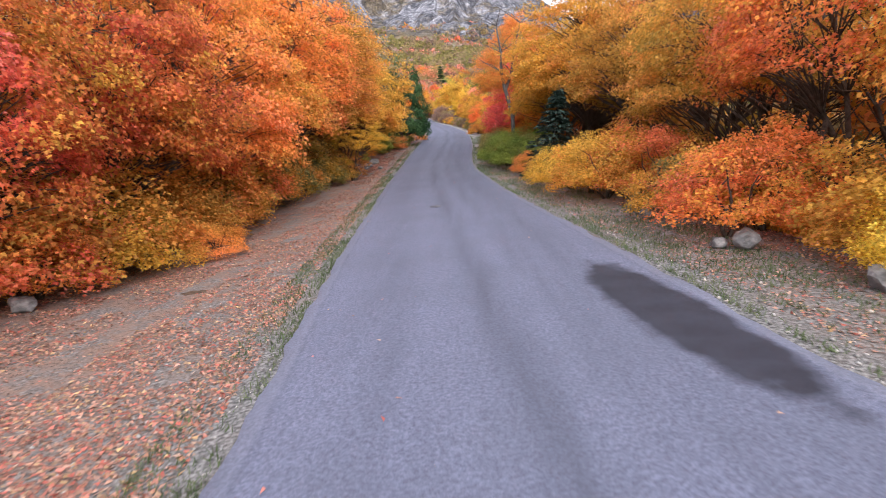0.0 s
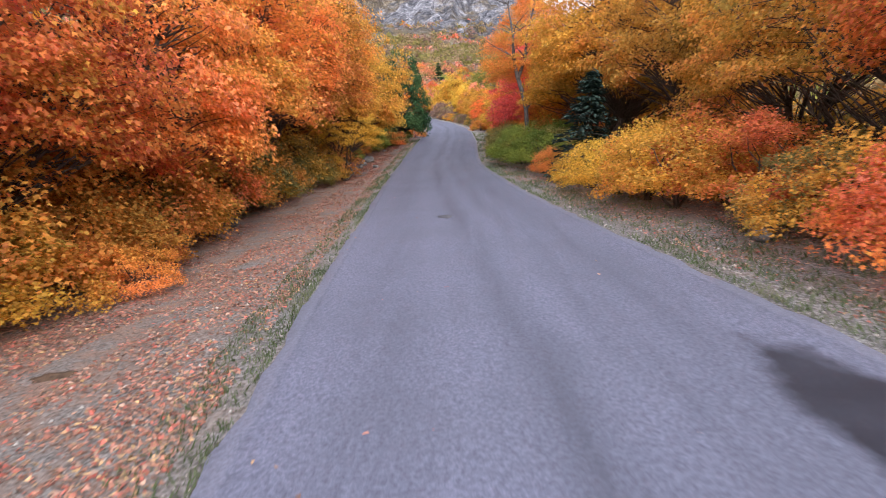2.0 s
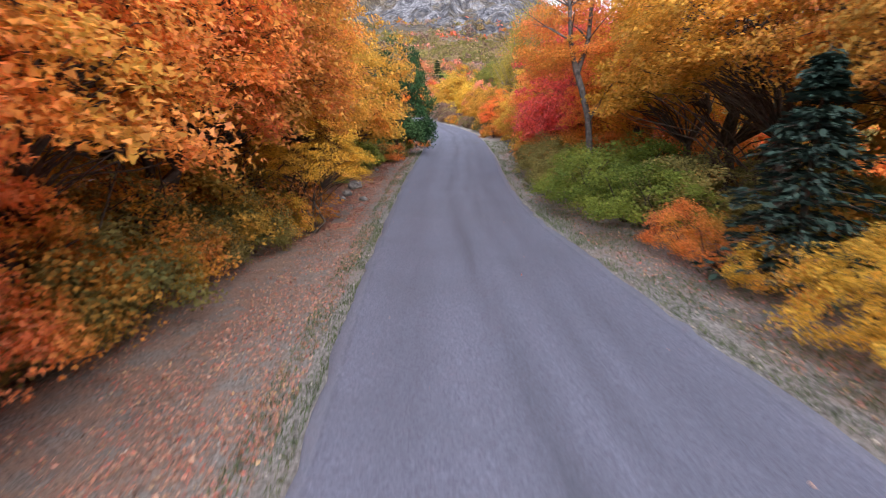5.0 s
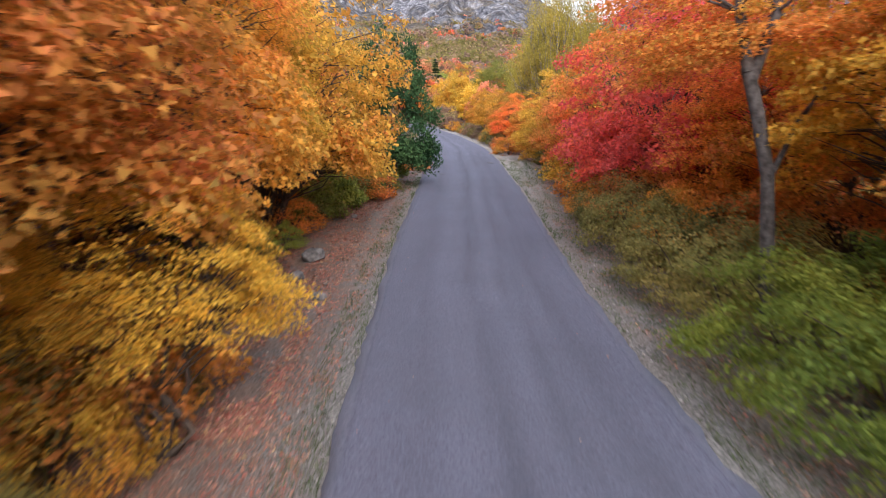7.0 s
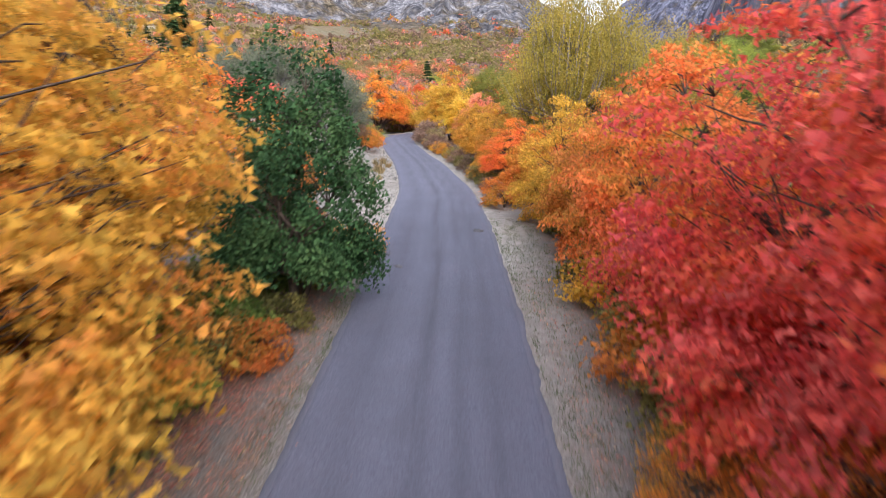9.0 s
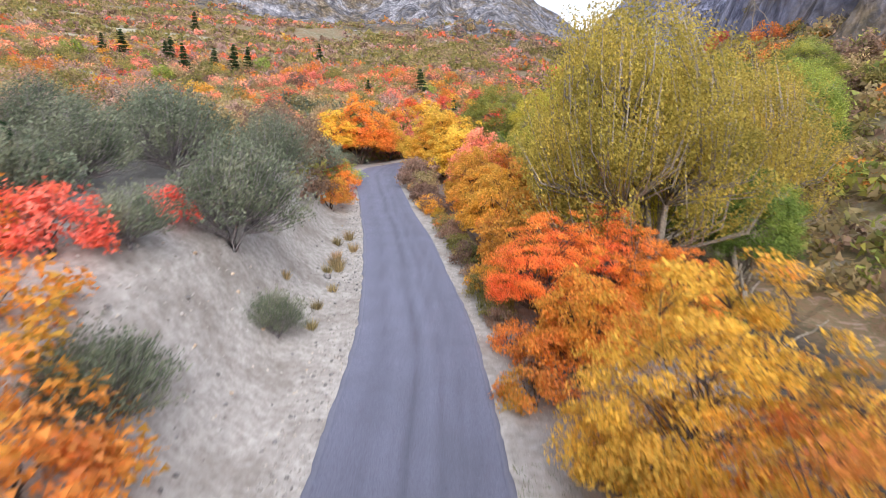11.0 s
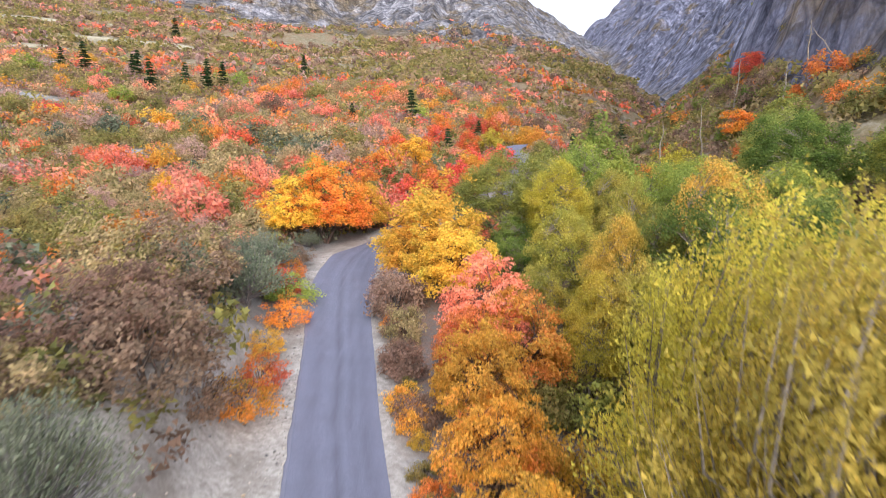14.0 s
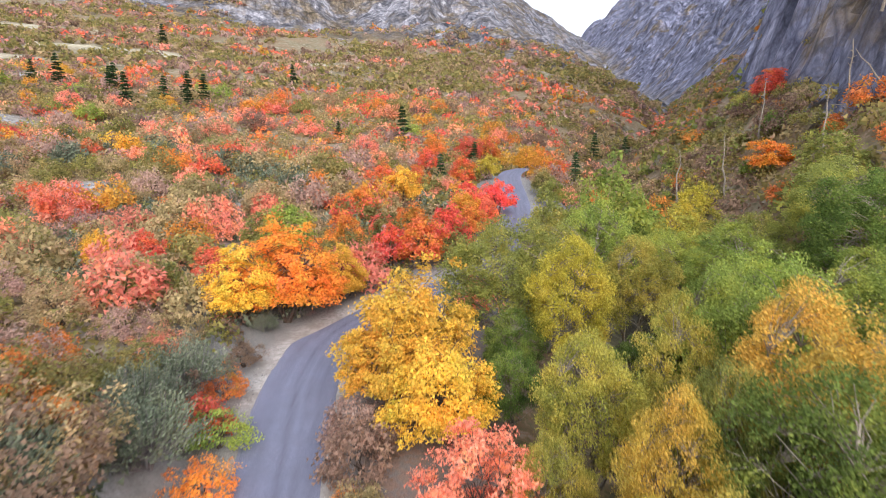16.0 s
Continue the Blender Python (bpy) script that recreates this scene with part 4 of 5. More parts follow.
# creek side
maples(MAPLE_OPEN, [(10.2, 6.5, 9.4, "honey"), (9.5, 12.3, 9.4, "fire"), (9.7, 16.6, 9.6, "rust"), (10.1, 21.0, 9.8, "rust"), (8.8, 25.8, 10.0, "rust")],
       "maples along the creek side", rng, "maple with bare dark stems and high crown", wide=0.84)
maples(MAPLE_TALL, [(5.8, 43.2, 6.4, "ember")],
       "maples along the creek side", rng, "maple in autumn leaf by the shoulder")
maples(MAPLE_HIGH, [(7.1, 30.6, 10.6, "gold"), (7.8, 35.5, 10.8, "gold")], "maples along the creek side", rng, "maple with bare dark stems and high crown")
maples(MAPLE, [(7.9, 40.8, 8.0, "ember"), (6.4, 46.2, 10.6, "crimson"), (6.2, 50.8, 10.4, "crimson"), (5.7, 56.3, 9.2, "orange"), (5.4, 62.5, 7.8, "orange"), (4.9, 67.5, 7.4, "gold")],
       "maples along the creek side", rng, "maple in autumn leaf by the shoulder", wide=0.86)
maples(MAPLE_NEAR, [(2.9, 79.8, 5.4, "flame"), (6.0, 81.4, 6.0, "flame"), (8.6, 79.8, 5.6, "flame")], "maples along the creek side", rng, "maple in autumn leaf by the shoulder", wide=0.94)
maples(MAPLE_MID, [(3.6, 74.5, 5.0, "flame"), (2.8, 86.0, 5.6, "gold"), (1.7, 92.5, 5.8, "gold"), (1.0, 98.5, 6.0, "gold"), (0.6, 104.5, 6.2, "gold"), (1.7, 112.0, 8.0, "pink"), (3.7, 108.6, 7.2, "ember"), (0.4, 108.6, 5.4, "ember")],
       "maples along the creek side", rng, "maple in autumn leaf by the shoulder")
maples(MAPLE_MID, [(-2.4, 129.6, 10.6, "yellow"), (-3.4, 126.4, 8.0, "yellow"), (0.2, 122.5, 8.2, "yellow"), (-15.2, 141.6, 11.0, "flame"), (-18.4, 139.4, 7.8, "yellow"), (-11.6, 147.5, 7.0, "gold")],
       "maples at the bend", rng, "rounded maple at the bend of the road", wide=1.12)
maples(MAPLE_FAR, [(-20.0, 161.0, 8.2, "green"), (-24.0, 163.0, 6.6, "olive"), (-7.4, 159.5, 6.6, "crimson"), (-11.6, 158.5, 6.0, "olive"), (-13.4, 165.0, 6.4, "orange"), (-8.0, 187.0, 8.0, "gold"), (-11.6, 190.0, 7.4, "fire"), (3.4, 187.0, 5.0, "crimson"), (-14.5, 157.0, 5.2, "olive"), (-8.5, 170.0, 5.6, "olive"),
                   (3.4, 180.5, 5.0, "crimson"), (6.8, 182.0, 5.0, "crimson"), (5.0, 178.0, 4.6, "crimson"), (9.5, 232.0, 8.4, "fire"), (5.0, 229.0, 8.0, "crimson"), (8.2, 208.0, 6.0, "lemon"), (20.0, 236.0, 8.6, "gold"), (25.0, 233.0, 8.0, "gold"), (24.0, 244.0, 8.2, "orange"), (19.0, 209.0, 6.0, "gold"), (-4.5, 213.0, 6.6, "crimson"), (-3.2, 226.0, 7.6, "orange"), (-14.0, 180.0, 5.6, "orange"), (-6.0, 199.0, 6.4, "fire"), (-18.0, 186.0, 5.4, "ochre"), (3.0, 204.0, 6.6, "fire"), (-10.6, 152.5, 5.0, "pink"), (3.2, 146.0, 5.6, "pink"), (-2.8, 158.5, 7.4, "fire"), (0.2, 163.0, 7.0, "crimson"), (2.8, 172.0, 6.6, "gold"), (-4.6, 166.0, 7.4, "orange"), (33.0, 216.0, 8.0, "orange"), (17.6, 186.0, 5.6, "willow"), (17.4, 193.0, 5.2, "olive"), (18.2, 200.0, 5.0, "ochre"), (8.0, 179.0, 6.4, "crimson"), (5.6, 172.5, 5.4, "crimson"), (3.4, 168.0, 5.6, "orange"), (14.6, 168.0, 6.0, "olive"), (1.0, 157.5, 5.2, "olive"), (24.0, 219.0, 7.6, "fire"), (-28.0, 176.0, 5.0, "pink"), (-34.0, 152.0, 5.4, "crimson"), (-38.0, 150.0, 5.2, "gold"), (-26.0, 150.0, 4.6, "crimson")],
       "maples up the canyon", rng, "rounded maple beside the upper road")
# behind them
for k in range(60):
    left = k % 2 == 0
    y = -6 + (k // 2) * 2.4 + rng.uniform(-0.8, 0.8)
    x = (-13 - rng.uniform(0, 5) if y < 58 else -30 - rng.uniform(0, 8)) if left else (11.0 if y < 45 else 10.0) + (k // 2 % 3) * 2.6 + rng.uniform(0, 1.5)
    tone = rng.choice(["fire", "orange", "orange", "gold", "olive"] if left else ["orange", "gold", "olive", "olive", "olive"] if y > 32 else ["olive", "ochre", "rust"])
    maples(MAPLE_BACK, [(x, y, rng.uniform(6.5, 8.0) if left else rng.uniform(5.0, 7.0), tone)], "maples of the back rows", rng, "maple standing in the thicket behind")


def bushes(shapes, rows, group, rng, tail, name="bush", cat="bush", base=2.0, bark=BARK, wide=1.0):
    for x, y, h, tone in rows:
        shape = (BUSH_NEAR if shapes is BUSH and y < 48 else shapes)[rng.randrange(3) if shapes is BUSH else rng.randrange(len(shapes))]
        plant(name, shape, LEAF[tone], bark, x, y, h / base, WORDS[tone] + " " + tail, cat, group, rng=rng, squash=wide * rng.uniform(0.9, 1.2))


bushes(BUSH, [(-8.6, 8.4, 2.0, "orange"), (-7.4, 9.6, 1.8, "orange"), (-7.6, 11.4, 2.2, "gold"), (-7.0, 12.7, 1.6, "rust"), (-5.7, 13.8, 1.0, "ember"), (-7.4, 14.6, 2.0, "rust"), (-6.5, 15.6, 1.1, "ember"), (-7.8, 17.0, 2.2, "olive"), (-7.9, 19.0, 2.2, "rust"), (-8.3, 21.6, 2.2, "olive"),
              (-7.9, 24.0, 1.8, "olive"), (-7.6, 26.2, 1.7, "rust"), (-7.6, 28.4, 1.8, "olive"), (-7.3, 30.6, 1.8, "olive"), (-7.4, 32.8, 1.9, "gold"), (-7.2, 35.0, 1.6, "olive"), (-10.2, 42.6, 1.5, "forest"), (-11.6, 41.0, 2.2, "olive"), (-12.0, 38.6, 2.4, "rust"), (-9.0, 44.2, 1.3, "green"), (-10.8, 44.6, 1.8, "forest"), (-7.9, 45.0, 1.1, "green"),
              (-8.2, 46.8, 1.8, "orange"), (-7.8, 49.0, 1.6, "green"), (-7.4, 51.2, 1.6, "forest"), (-7.3, 53.2, 1.6, "olive"), (-6.9, 54.6, 1.3, "forest"), (-5.1, 63.0, 1.5, "orange")],
       "bushes along the uphill verge", rng, "low leafy bush at the foot of the maples")
bushes(BUSH, [(-9.8 - 0.5 * (k % 3), 5.0 + 2.6 * k, 2.6 + 0.4 * (k % 3), ("fire", "olive", "orange", "olive", "rust", "gold")[k % 6]) for k in range(19) if not 12 <= k <= 14] + [(-8.7 - 0.3 * (k % 2), 23.0 + 2.2 * k, 3.0 + 0.4 * (k % 2), ("rust", "olive", "ember")[k % 3]) for k in range(6)] + [(-8.3 - 0.3 * (k % 2), 8.6 + 2.1 * k, 3.1 + 0.3 * (k % 2), ("ember", "rust")[k % 2] if k else "fire") for k in range(7)],
       "bushes under the maples", rng, "tall leafy bush in the shade of the maples")
bushes(BUSH, [(6.9, 6.5, 1.7, "yellow"), (7.6, 5.0, 2.0, "gold"), (7.7, 7.6, 2.4, "gold"), (5.9, 10.4, 2.1, "fire"), (7.0, 11.3, 2.4, "orange"), (6.4, 12.5, 1.9, "gold"), (6.5, 14.0, 1.8, "olive"), (6.2, 15.5, 2.2, "fire"), (5.2, 17.2, 2.2, "gold"), (6.6, 17.7, 2.6, "orange"), (5.0, 18.7, 2.2, "gold"), (4.7, 20.4, 2.0, "yellow"), (6.2, 20.8, 2.4, "gold"),
              (4.3, 22.2, 1.5, "gold"), (4.0, 24.2, 1.1, "gold"), (3.8, 25.8, 1.2, "orange"), (3.6, 27.2, 1.2, "ember"), (3.7, 29.0, 1.8, "moss"), (3.4, 30.8, 2.0, "moss"), (5.0, 30.0, 2.2, "olive"), (3.1, 32.6, 2.2, "moss"), (4.7, 33.0, 2.6, "moss"), (3.0, 34.6, 2.0, "moss"), (4.8, 35.4, 2.2, "moss"),
              (3.0, 36.6, 1.7, "olive"), (3.0, 38.6, 1.8, "olive"), (4.4, 38.8, 2.2, "olive"), (3.1, 40.6, 2.0, "olive"), (4.3, 41.8, 2.4, "orange"), (3.0, 42.8, 2.0, "olive"), (3.1, 44.8, 2.1, "olive"), (4.3, 46.2, 2.4, "ember"), (3.2, 47.0, 2.0, "orange"), (3.6, 49.4, 2.2, "olive"), (3.9, 52.0, 2.2, "orange"), (4.2, 54.4, 2.0, "olive"),
              (4.0, 57.0, 2.0, "gold"), (4.1, 60.0, 1.9, "olive"), (4.2, 63.0, 1.9, "orange"), (4.0, 66.4, 1.7, "olive"), (3.6, 69.6, 1.7, "gold"), (2.6, 76.0, 1.6, "orange"), (1.6, 82.0, 1.4, "olive"), (0.6, 88.0, 1.5, "olive"), (-0.8, 95.0, 1.6, "brown"), (-2.4, 104.0, 1.8, "brown"), (-3.6, 109.0, 2.2, "brown")],
       "bushes along the creek side", rng, "leafy bush beside the gravel shoulder")
bushes(BUSH, [(9.0 + 0.5 * (k % 3), 4.0 + 2.6 * k, 2.6 + 0.4 * (k % 3), ("rust", "olive", "olive", "orange", "olive")[k % 5]) for k in range(20) if not 5 <= k <= 10],
       "bushes under the maples", rng, "tall leafy bush in the shade of the maples")
bushes(BUSH, [(5.4, 79.0, 2.6, "gold"), (6.4, 83.0, 2.6, "olive"), (5.2, 88.5, 2.8, "gold"), (5.4, 94.0, 3.0, "olive"), (4.4, 100.0, 3.0, "gold"), (3.2, 90.0, 2.2, "brown"), (12.5, 84.0, 2.4, "willow"), (4.4, 106.0, 3.0, "olive"), (8.4, 96.5, 3.0, "willow"), (7.0, 106.5, 3.4, "willow")],
       "bushes below the cottonwoods", rng, "leafy bush under the cottonwoods")
verge = []
for k in range(24):
    y = 73 + 1.9 * k + rng.uniform(-0.5, 0.5)
    verge.append((float(road_x(y) + road_w(y)) + rng.uniform(1.1, 1.7), y, rng.uniform(0.9, 1.7), rng.choice(["olive", "brown", "gold", "orange", "olive"])))
bushes(BUSH, verge, "bushes along the creek side", rng, "leafy bush beside the gravel shoulder")
bushes(BUSH, [(11.4 + 0.7 * (k % 3), 2.0 + 2.1 * k, 4.0 + 0.4 * (k % 2), ("olive", "forest", "rust")[k % 3]) for k in range(14)],
       "bushes under the maples", rng, "tall leafy bush in the shade of the maples")
# conifers near the lane
plant("juniper_tree", JUNIPER[0], LEAF["fir"], BARK, -5.9, 56.6, 1.2, "dense dark green juniper beside the verge", "tree", "conifers by the road", turn=20, squash=0.88)
plant("juniper_tree", JUNIPER[1], LEAF["fir"], BARK, -7.6, 60.2, 0.8, "dense dark green juniper beside the verge", "tree", "conifers by the road", turn=140)
plant("spruce_tree", SPRUCE[0], LEAF["spruce"], BARK, 4.4, 24.3, 0.95, "small blue-green spruce under the maples", "tree", turn=30, squash=1.12)
plant("spruce_tree", SPRUCE[1], LEAF["spruce"], BARK, 2.2, 84.5, 0.42, "tiny dark spruce beside the gravel shoulder", "tree", turn=70)
bushes(BUSH, [(-6.4, 61.5, 1.8, "orange"), (-8.8, 62.5, 2.8, "orange"), (-9.4, 65.5, 3.0, "orange"), (-12.0, 63.5, 3.4, "olive"), (-11.6, 67.5, 3.0, "orange"), (-14.5, 66.0, 3.6, "fire"), (-7.4, 64.5, 1.6, "crimson"), (-15.0, 70.0, 3.4, "orange"), (-12.2, 71.0, 2.4, "crimson"), (-8.8, 53.0, 2.2, "green"), (-6.2, 53.0, 1.4, "orange"), (-7.4, 51.2, 1.9, "green"), (-6.9, 54.0, 1.8, "forest"), (-7.9, 55.6, 2.2, "olive"), (-6.1, 58.4, 1.5, "forest"), (-8.4, 57.6, 2.4, "forest"), (-6.9, 52.4, 1.6, "olive"), (-8.1, 49.3, 1.8, "olive"), (-5.9, 55.0, 1.2, "olive"), (-18.5, 72.5, 3.2, "orange"), (-21.0, 76.5, 3.4, "fire"), (-24.5, 80.0, 3.6, "orange"), (-23.0, 73.0, 3.6, "green"), (-27.0, 77.0, 3.6, "orange"), (-28.0, 84.0, 3.6, "brown"), (-25.5, 89.0, 3.6, "dusk")],
       "bushes on the shoulder of the bank", rng, "leafy bush on the shoulder of the bank")
plant("spruce_tree", SPRUCE[0], LEAF["fir"], BARK, -18, 75.0, 1.5, "dark green spruce standing above the bank", "tree", turn=30)
# cottonwoods and willows along the creek
for x, y, h, tone in [(8.9, 85.2, 16.4, "cottonwood"), (10.0, 92.6, 16.0, "lemon"), (19.0, 95.5, 15.4, "cottonwood")]:
    plant("cottonwood_tree", COTTON[1 if y > 90 else 0], LEAF[tone], BARK_PALE, x, y, h / 17.0, "tall yellowing cottonwood with pale branches by the creek", "tree", "cottonwoods by the creek", rng=rng, squash=1.18)
CREEK = [(17.2, 114.6, 16.2, 4.2, "goldwood"), (16.2, 121.5, 15.0, 4.2, "green"), (21.6, 126.0, 15.0, 4.8, "green"), (9.4, 111.2, 11.8, 2.7, "goldwood"), (10.0, 106.4, 10.6, 2.7, "olivewood"), (11.9, 105.6, 10.4, 2.3, "lemon"), (7.4, 107.6, 8.8, 2.4, "lemon"),
         (8.3, 118.6, 11.0, 3.5, "olivewood"), (9.6, 131.6, 13.2, 3.9, "lemon"), (13.2, 119.2, 13.4, 2.5, "olivewood"), (4.6, 136.0, 13.4, 5.6, "willow"), (20.5, 163.0, 19.4, 6.6, "green"), (33.0, 134.0, 15.5, 5.4, "forest"), (17.0, 139.0, 13.2, 4.2, "olivewood"),
         (28.0, 158.0, 11.5, 4.4, "olivewood"), (14.9, 109.5, 14.8, 4.1, "forest"), (19.4, 109.0, 14.4, 4.2, "forest"), (25.5, 117.0, 13.0, 4.6, "willow"), (28.5, 126.0, 13.5, 4.6, "green"), (26.5, 141.0, 13.0, 5.0, "green"), (38.0, 146.0, 12.0, 5.0, "willow"),
         (5.0, 130.5, 7.0, 2.6, "forest"), (4.4, 124.5, 6.4, 2.4, "forest"), (13.4, 127.0, 8.0, 3.0, "forest"), (12.4, 112.4, 12.8, 2.5, "willow"), (5.0, 113.5, 7.2, 2.4, "olivewood"), (5.6, 88.6, 6.6, 2.5, "olivewood"), (16.8, 89.6, 8.4, 3.2, "forest"), (15.0, 94.5, 7.6, 3.0, "forest"), (9.6, 141.4, 13.6, 4.4, "willow"), (12.6, 158.0, 12.6, 3.8, "willow"), (15.6, 146.5, 16.0, 4.8, "green"), (24.5, 151.0, 11.0, 4.6, "green"),
         (32.0, 149.0, 11.0, 4.6, "willow"), (34.0, 163.0, 9.0, 4.2, "olivewood"), (27.5, 169.0, 10.0, 4.4, "willow"), (36.0, 176.0, 8.0, 3.6, "lemon"), (40.0, 181.0, 8.0, 3.4, "lemon"), (33.0, 186.0, 8.0, 4.0, "willow"), (30.0, 196.0, 9.0, 4.0, "olivewood"), (37.0, 204.0, 9.0, 4.2, "willow"),
         (9.6, 100.0, 9.0, 3.0, "cottonwood"), (13.0, 96.0, 11.0, 3.6, "cottonwood"), (20.0, 98.0, 12.0, 4.2, "lemon"), (26.5, 104.0, 12.0, 4.4, "forest"), (32.0, 112.0, 13.0, 4.8, "green"), (40.0, 126.0, 12.0, 5.0, "willow"), (46.0, 158.0, 9.0, 4.4, "willow")]
for x, y, h, r, tone in CREEK:
    shape = COTTON_FAR[rng.randrange(3)] if y > 152 else COTTON_DOME[rng.randrange(4)]
    plant("cottonwood_tree", shape, LEAF[tone], BARK_PALE, x, y, h / 12.5, WORDS[tone] + " cottonwood in the creek bottom", "tree", "cottonwoods by the creek", rng=rng, squash=r / (5.0 if y > 152 else 4.0) * 12.5 / h)
# sagebrush and brown oak on the cut bank
for x, y, h in [(-9.8, 78.2, 4.7), (-14.8, 84.0, 4.8), (-12.2, 90.2, 4.4), (-18.0, 88.0, 4.4), (-16.5, 79.0, 4.0), (-21.0, 83.5, 4.2), (-7.7, 76.6, 2.0), (-19, 94, 4.0), (-15.0, 74.0, 3.2), (-11.0, 73.0, 2.2), (-9.0, 68.0, 2.6), (-15.8, 117.4, 4.6), (-17.6, 110.5, 3.8), (-17.8, 120.6, 4.2), (-17.4, 126.0, 4.4), (-16.5, 138.8, 2.0), (-22.0, 118.0, 3.0)]:
    plant("sagebrush", SAGE_NEAR[rng.randrange(2)] if h > 3.9 and y < 95 else SAGE[rng.randrange(3)], LEAF["sage"], BARK_GREY, x, y, h / 2.6, "grey-green sagebrush on the pale sandy bank", "bush", "sagebrush on the bank", rng=rng)
bushes(OAK, [(-13.2, 99.0, 5.2, "brown"), (-16.4, 103.5, 4.4, "brown"), (-14.4, 101.8, 4.2, "brown"), (-12.2, 101.6, 3.0, "brown"), (-11.4, 103.5, 3.0, "orange"), (-11.6, 107.5, 2.6, "fire"), (-12.7, 116.6, 2.6, "flame"), (-13.8, 121.4, 3.0, "green"), (-20.0, 97.0, 3.6, "brown"), (-18.4, 108.0, 3.8, "olive"), (-12.6, 111.5, 2.2, "gold"), (-19.5, 115, 3.6, "orange"), (-17.0, 123.0, 3.2, "brown"), (-21.5, 121.0, 3.4, "olive"), (-15.4, 127.0, 2.8, "orange"), (-16.0, 132.0, 2.6, "brown"), (-21.0, 129.0, 3.2, "pink")],
       "bushes on the bank", rng, "bush on the cut bank", base=4.0)
bushes(BUSH, [(-11.4, 76.4, 1.5, "crimson"), (-4.6, 118.5, 3.6, "brown"), (-5.6, 122.0, 3.2, "dusk"), (-4.0, 114.5, 2.6, "ochre"), (-15.5, 122.6, 2.8, "crimson")],
       "bushes on the bank", rng, "bush beside the lane", base=2.0)
# shrubs over the open hillside
count = 0
while count < 280:
    y = 90 + 130 * rng.random()
    x = rng.uniform(-110, 6)
    if x > road_x(y) - 9 and y < 146 or abs(x - road_x(y)) < 6 or x < -26 - 0.8 * (y - 84) or float(scree(np.array(x), np.array(y))) > 0.4:
        continue
    v = float(value_noise(np.array(x / 16.0), np.array(y / 16.0), 4)) + rng.uniform(-0.28, 0.28)
    tone = "olive" if v < 0.32 else "ochre" if v < 0.48 else "dusk" if v < 0.52 else "pink" if v < 0.585 else "crimson" if v < 0.63 else "orange" if v < 0.67 else "gold" if v < 0.71 else "ochre" if v < 0.8 else "olive" if v < 0.9 else "sage"
    if y < 130 and tone in ("crimson", "pink"):
        tone = "olive" if x < -20 else "brown"
    near = y < 138 and x > -50
    bushes(OAK if near else SHRUB, [(x, y, rng.uniform(3.2, 5.8), tone)], "hillside shrubs", rng, "shrub on the open hillside", base=4.0 if near else 2.2, name="hillside_shrub", wide=0.9 if near else 0.78)
    count += 1
count = 0
while count < 120:
    y = 200 + 115 * rng.random() ** 1.2
    x = rng.uniform(-150, 30)
    if abs(x - road_x(y)) < 7 or x < -30 - 0.8 * (y - 90) or x > np.interp(y, VALLEY_Y, VALLEY_X) - 2 or float(scree(np.array(x), np.array(y))) > 0.4:
        continue
    tone = rng.choice(["olive", "olive", "ochre", "dusk", "pink", "pink", "orange", "gold", "ochre", "green", "brown"])
    bushes(SHRUB, [(x, y, rng.uniform(3.6, 6.2), tone)], "mountain shrubs", rng, "shrub high on the open hillside", base=2.2, name="mountain_shrub", wide=0.78)
    count += 1
count = 0
while count < 85:
    y = rng.uniform(128, 235)
    x = float(np.interp(y, VALLEY_Y, VALLEY_X)) + rng.uniform(9, 36)
    if float(land(x + 1.5, y) - land(x - 1.5, y)) > 4.5:
        continue
    tone = rng.choice(["olive", "olive", "brown", "ochre", "forest", "willow", "brown", "orange", "olive"])
    bushes(SHRUB, [(x, y, rng.uniform(2.6, 4.8), tone)], "shrubs across the creek", rng, "shrub on the steep slope across the creek", base=2.2, name="slope_shrub", wide=0.8)
    count += 1
for x, y, h in [(-12.0, 248, 11), (-28.6, 241, 6), (6, 226, 7), (-1.5, 207, 7), (-103, 276, 12), (-115, 289, 12), (-136, 293, 12), (-90, 290, 12), (-96, 285, 11), (-87, 284, 9), (-84, 289, 11), (-140, 285, 9), (-69, 351, 10), (-185, 472, 15), (36, 252, 9), (50, 288, 10), (68, 311, 10), (-120, 296, 9)]:
    plant("fir_tree", FIR_FAR[rng.randrange(2)], LEAF["fir"], BARK, x, y, h / 7.8, "dark conifer standing among hillside shrubs", "tree", "hillside conifers", rng=rng)


for k in range(16):
    y = 51 + k * 1.5
    x = -12.5 - (k % 4) * 3.2 - rng.uniform(0, 1.5)
    if y > 66:
        x -= 8
    maples(MAPLE_BACK, [(x, y, rng.uniform(4.2, 6.0), rng.choice(["orange", "fire", "olive", "olive", "orange"]))], "maples of the back rows", rng, "maple standing in the thicket behind")

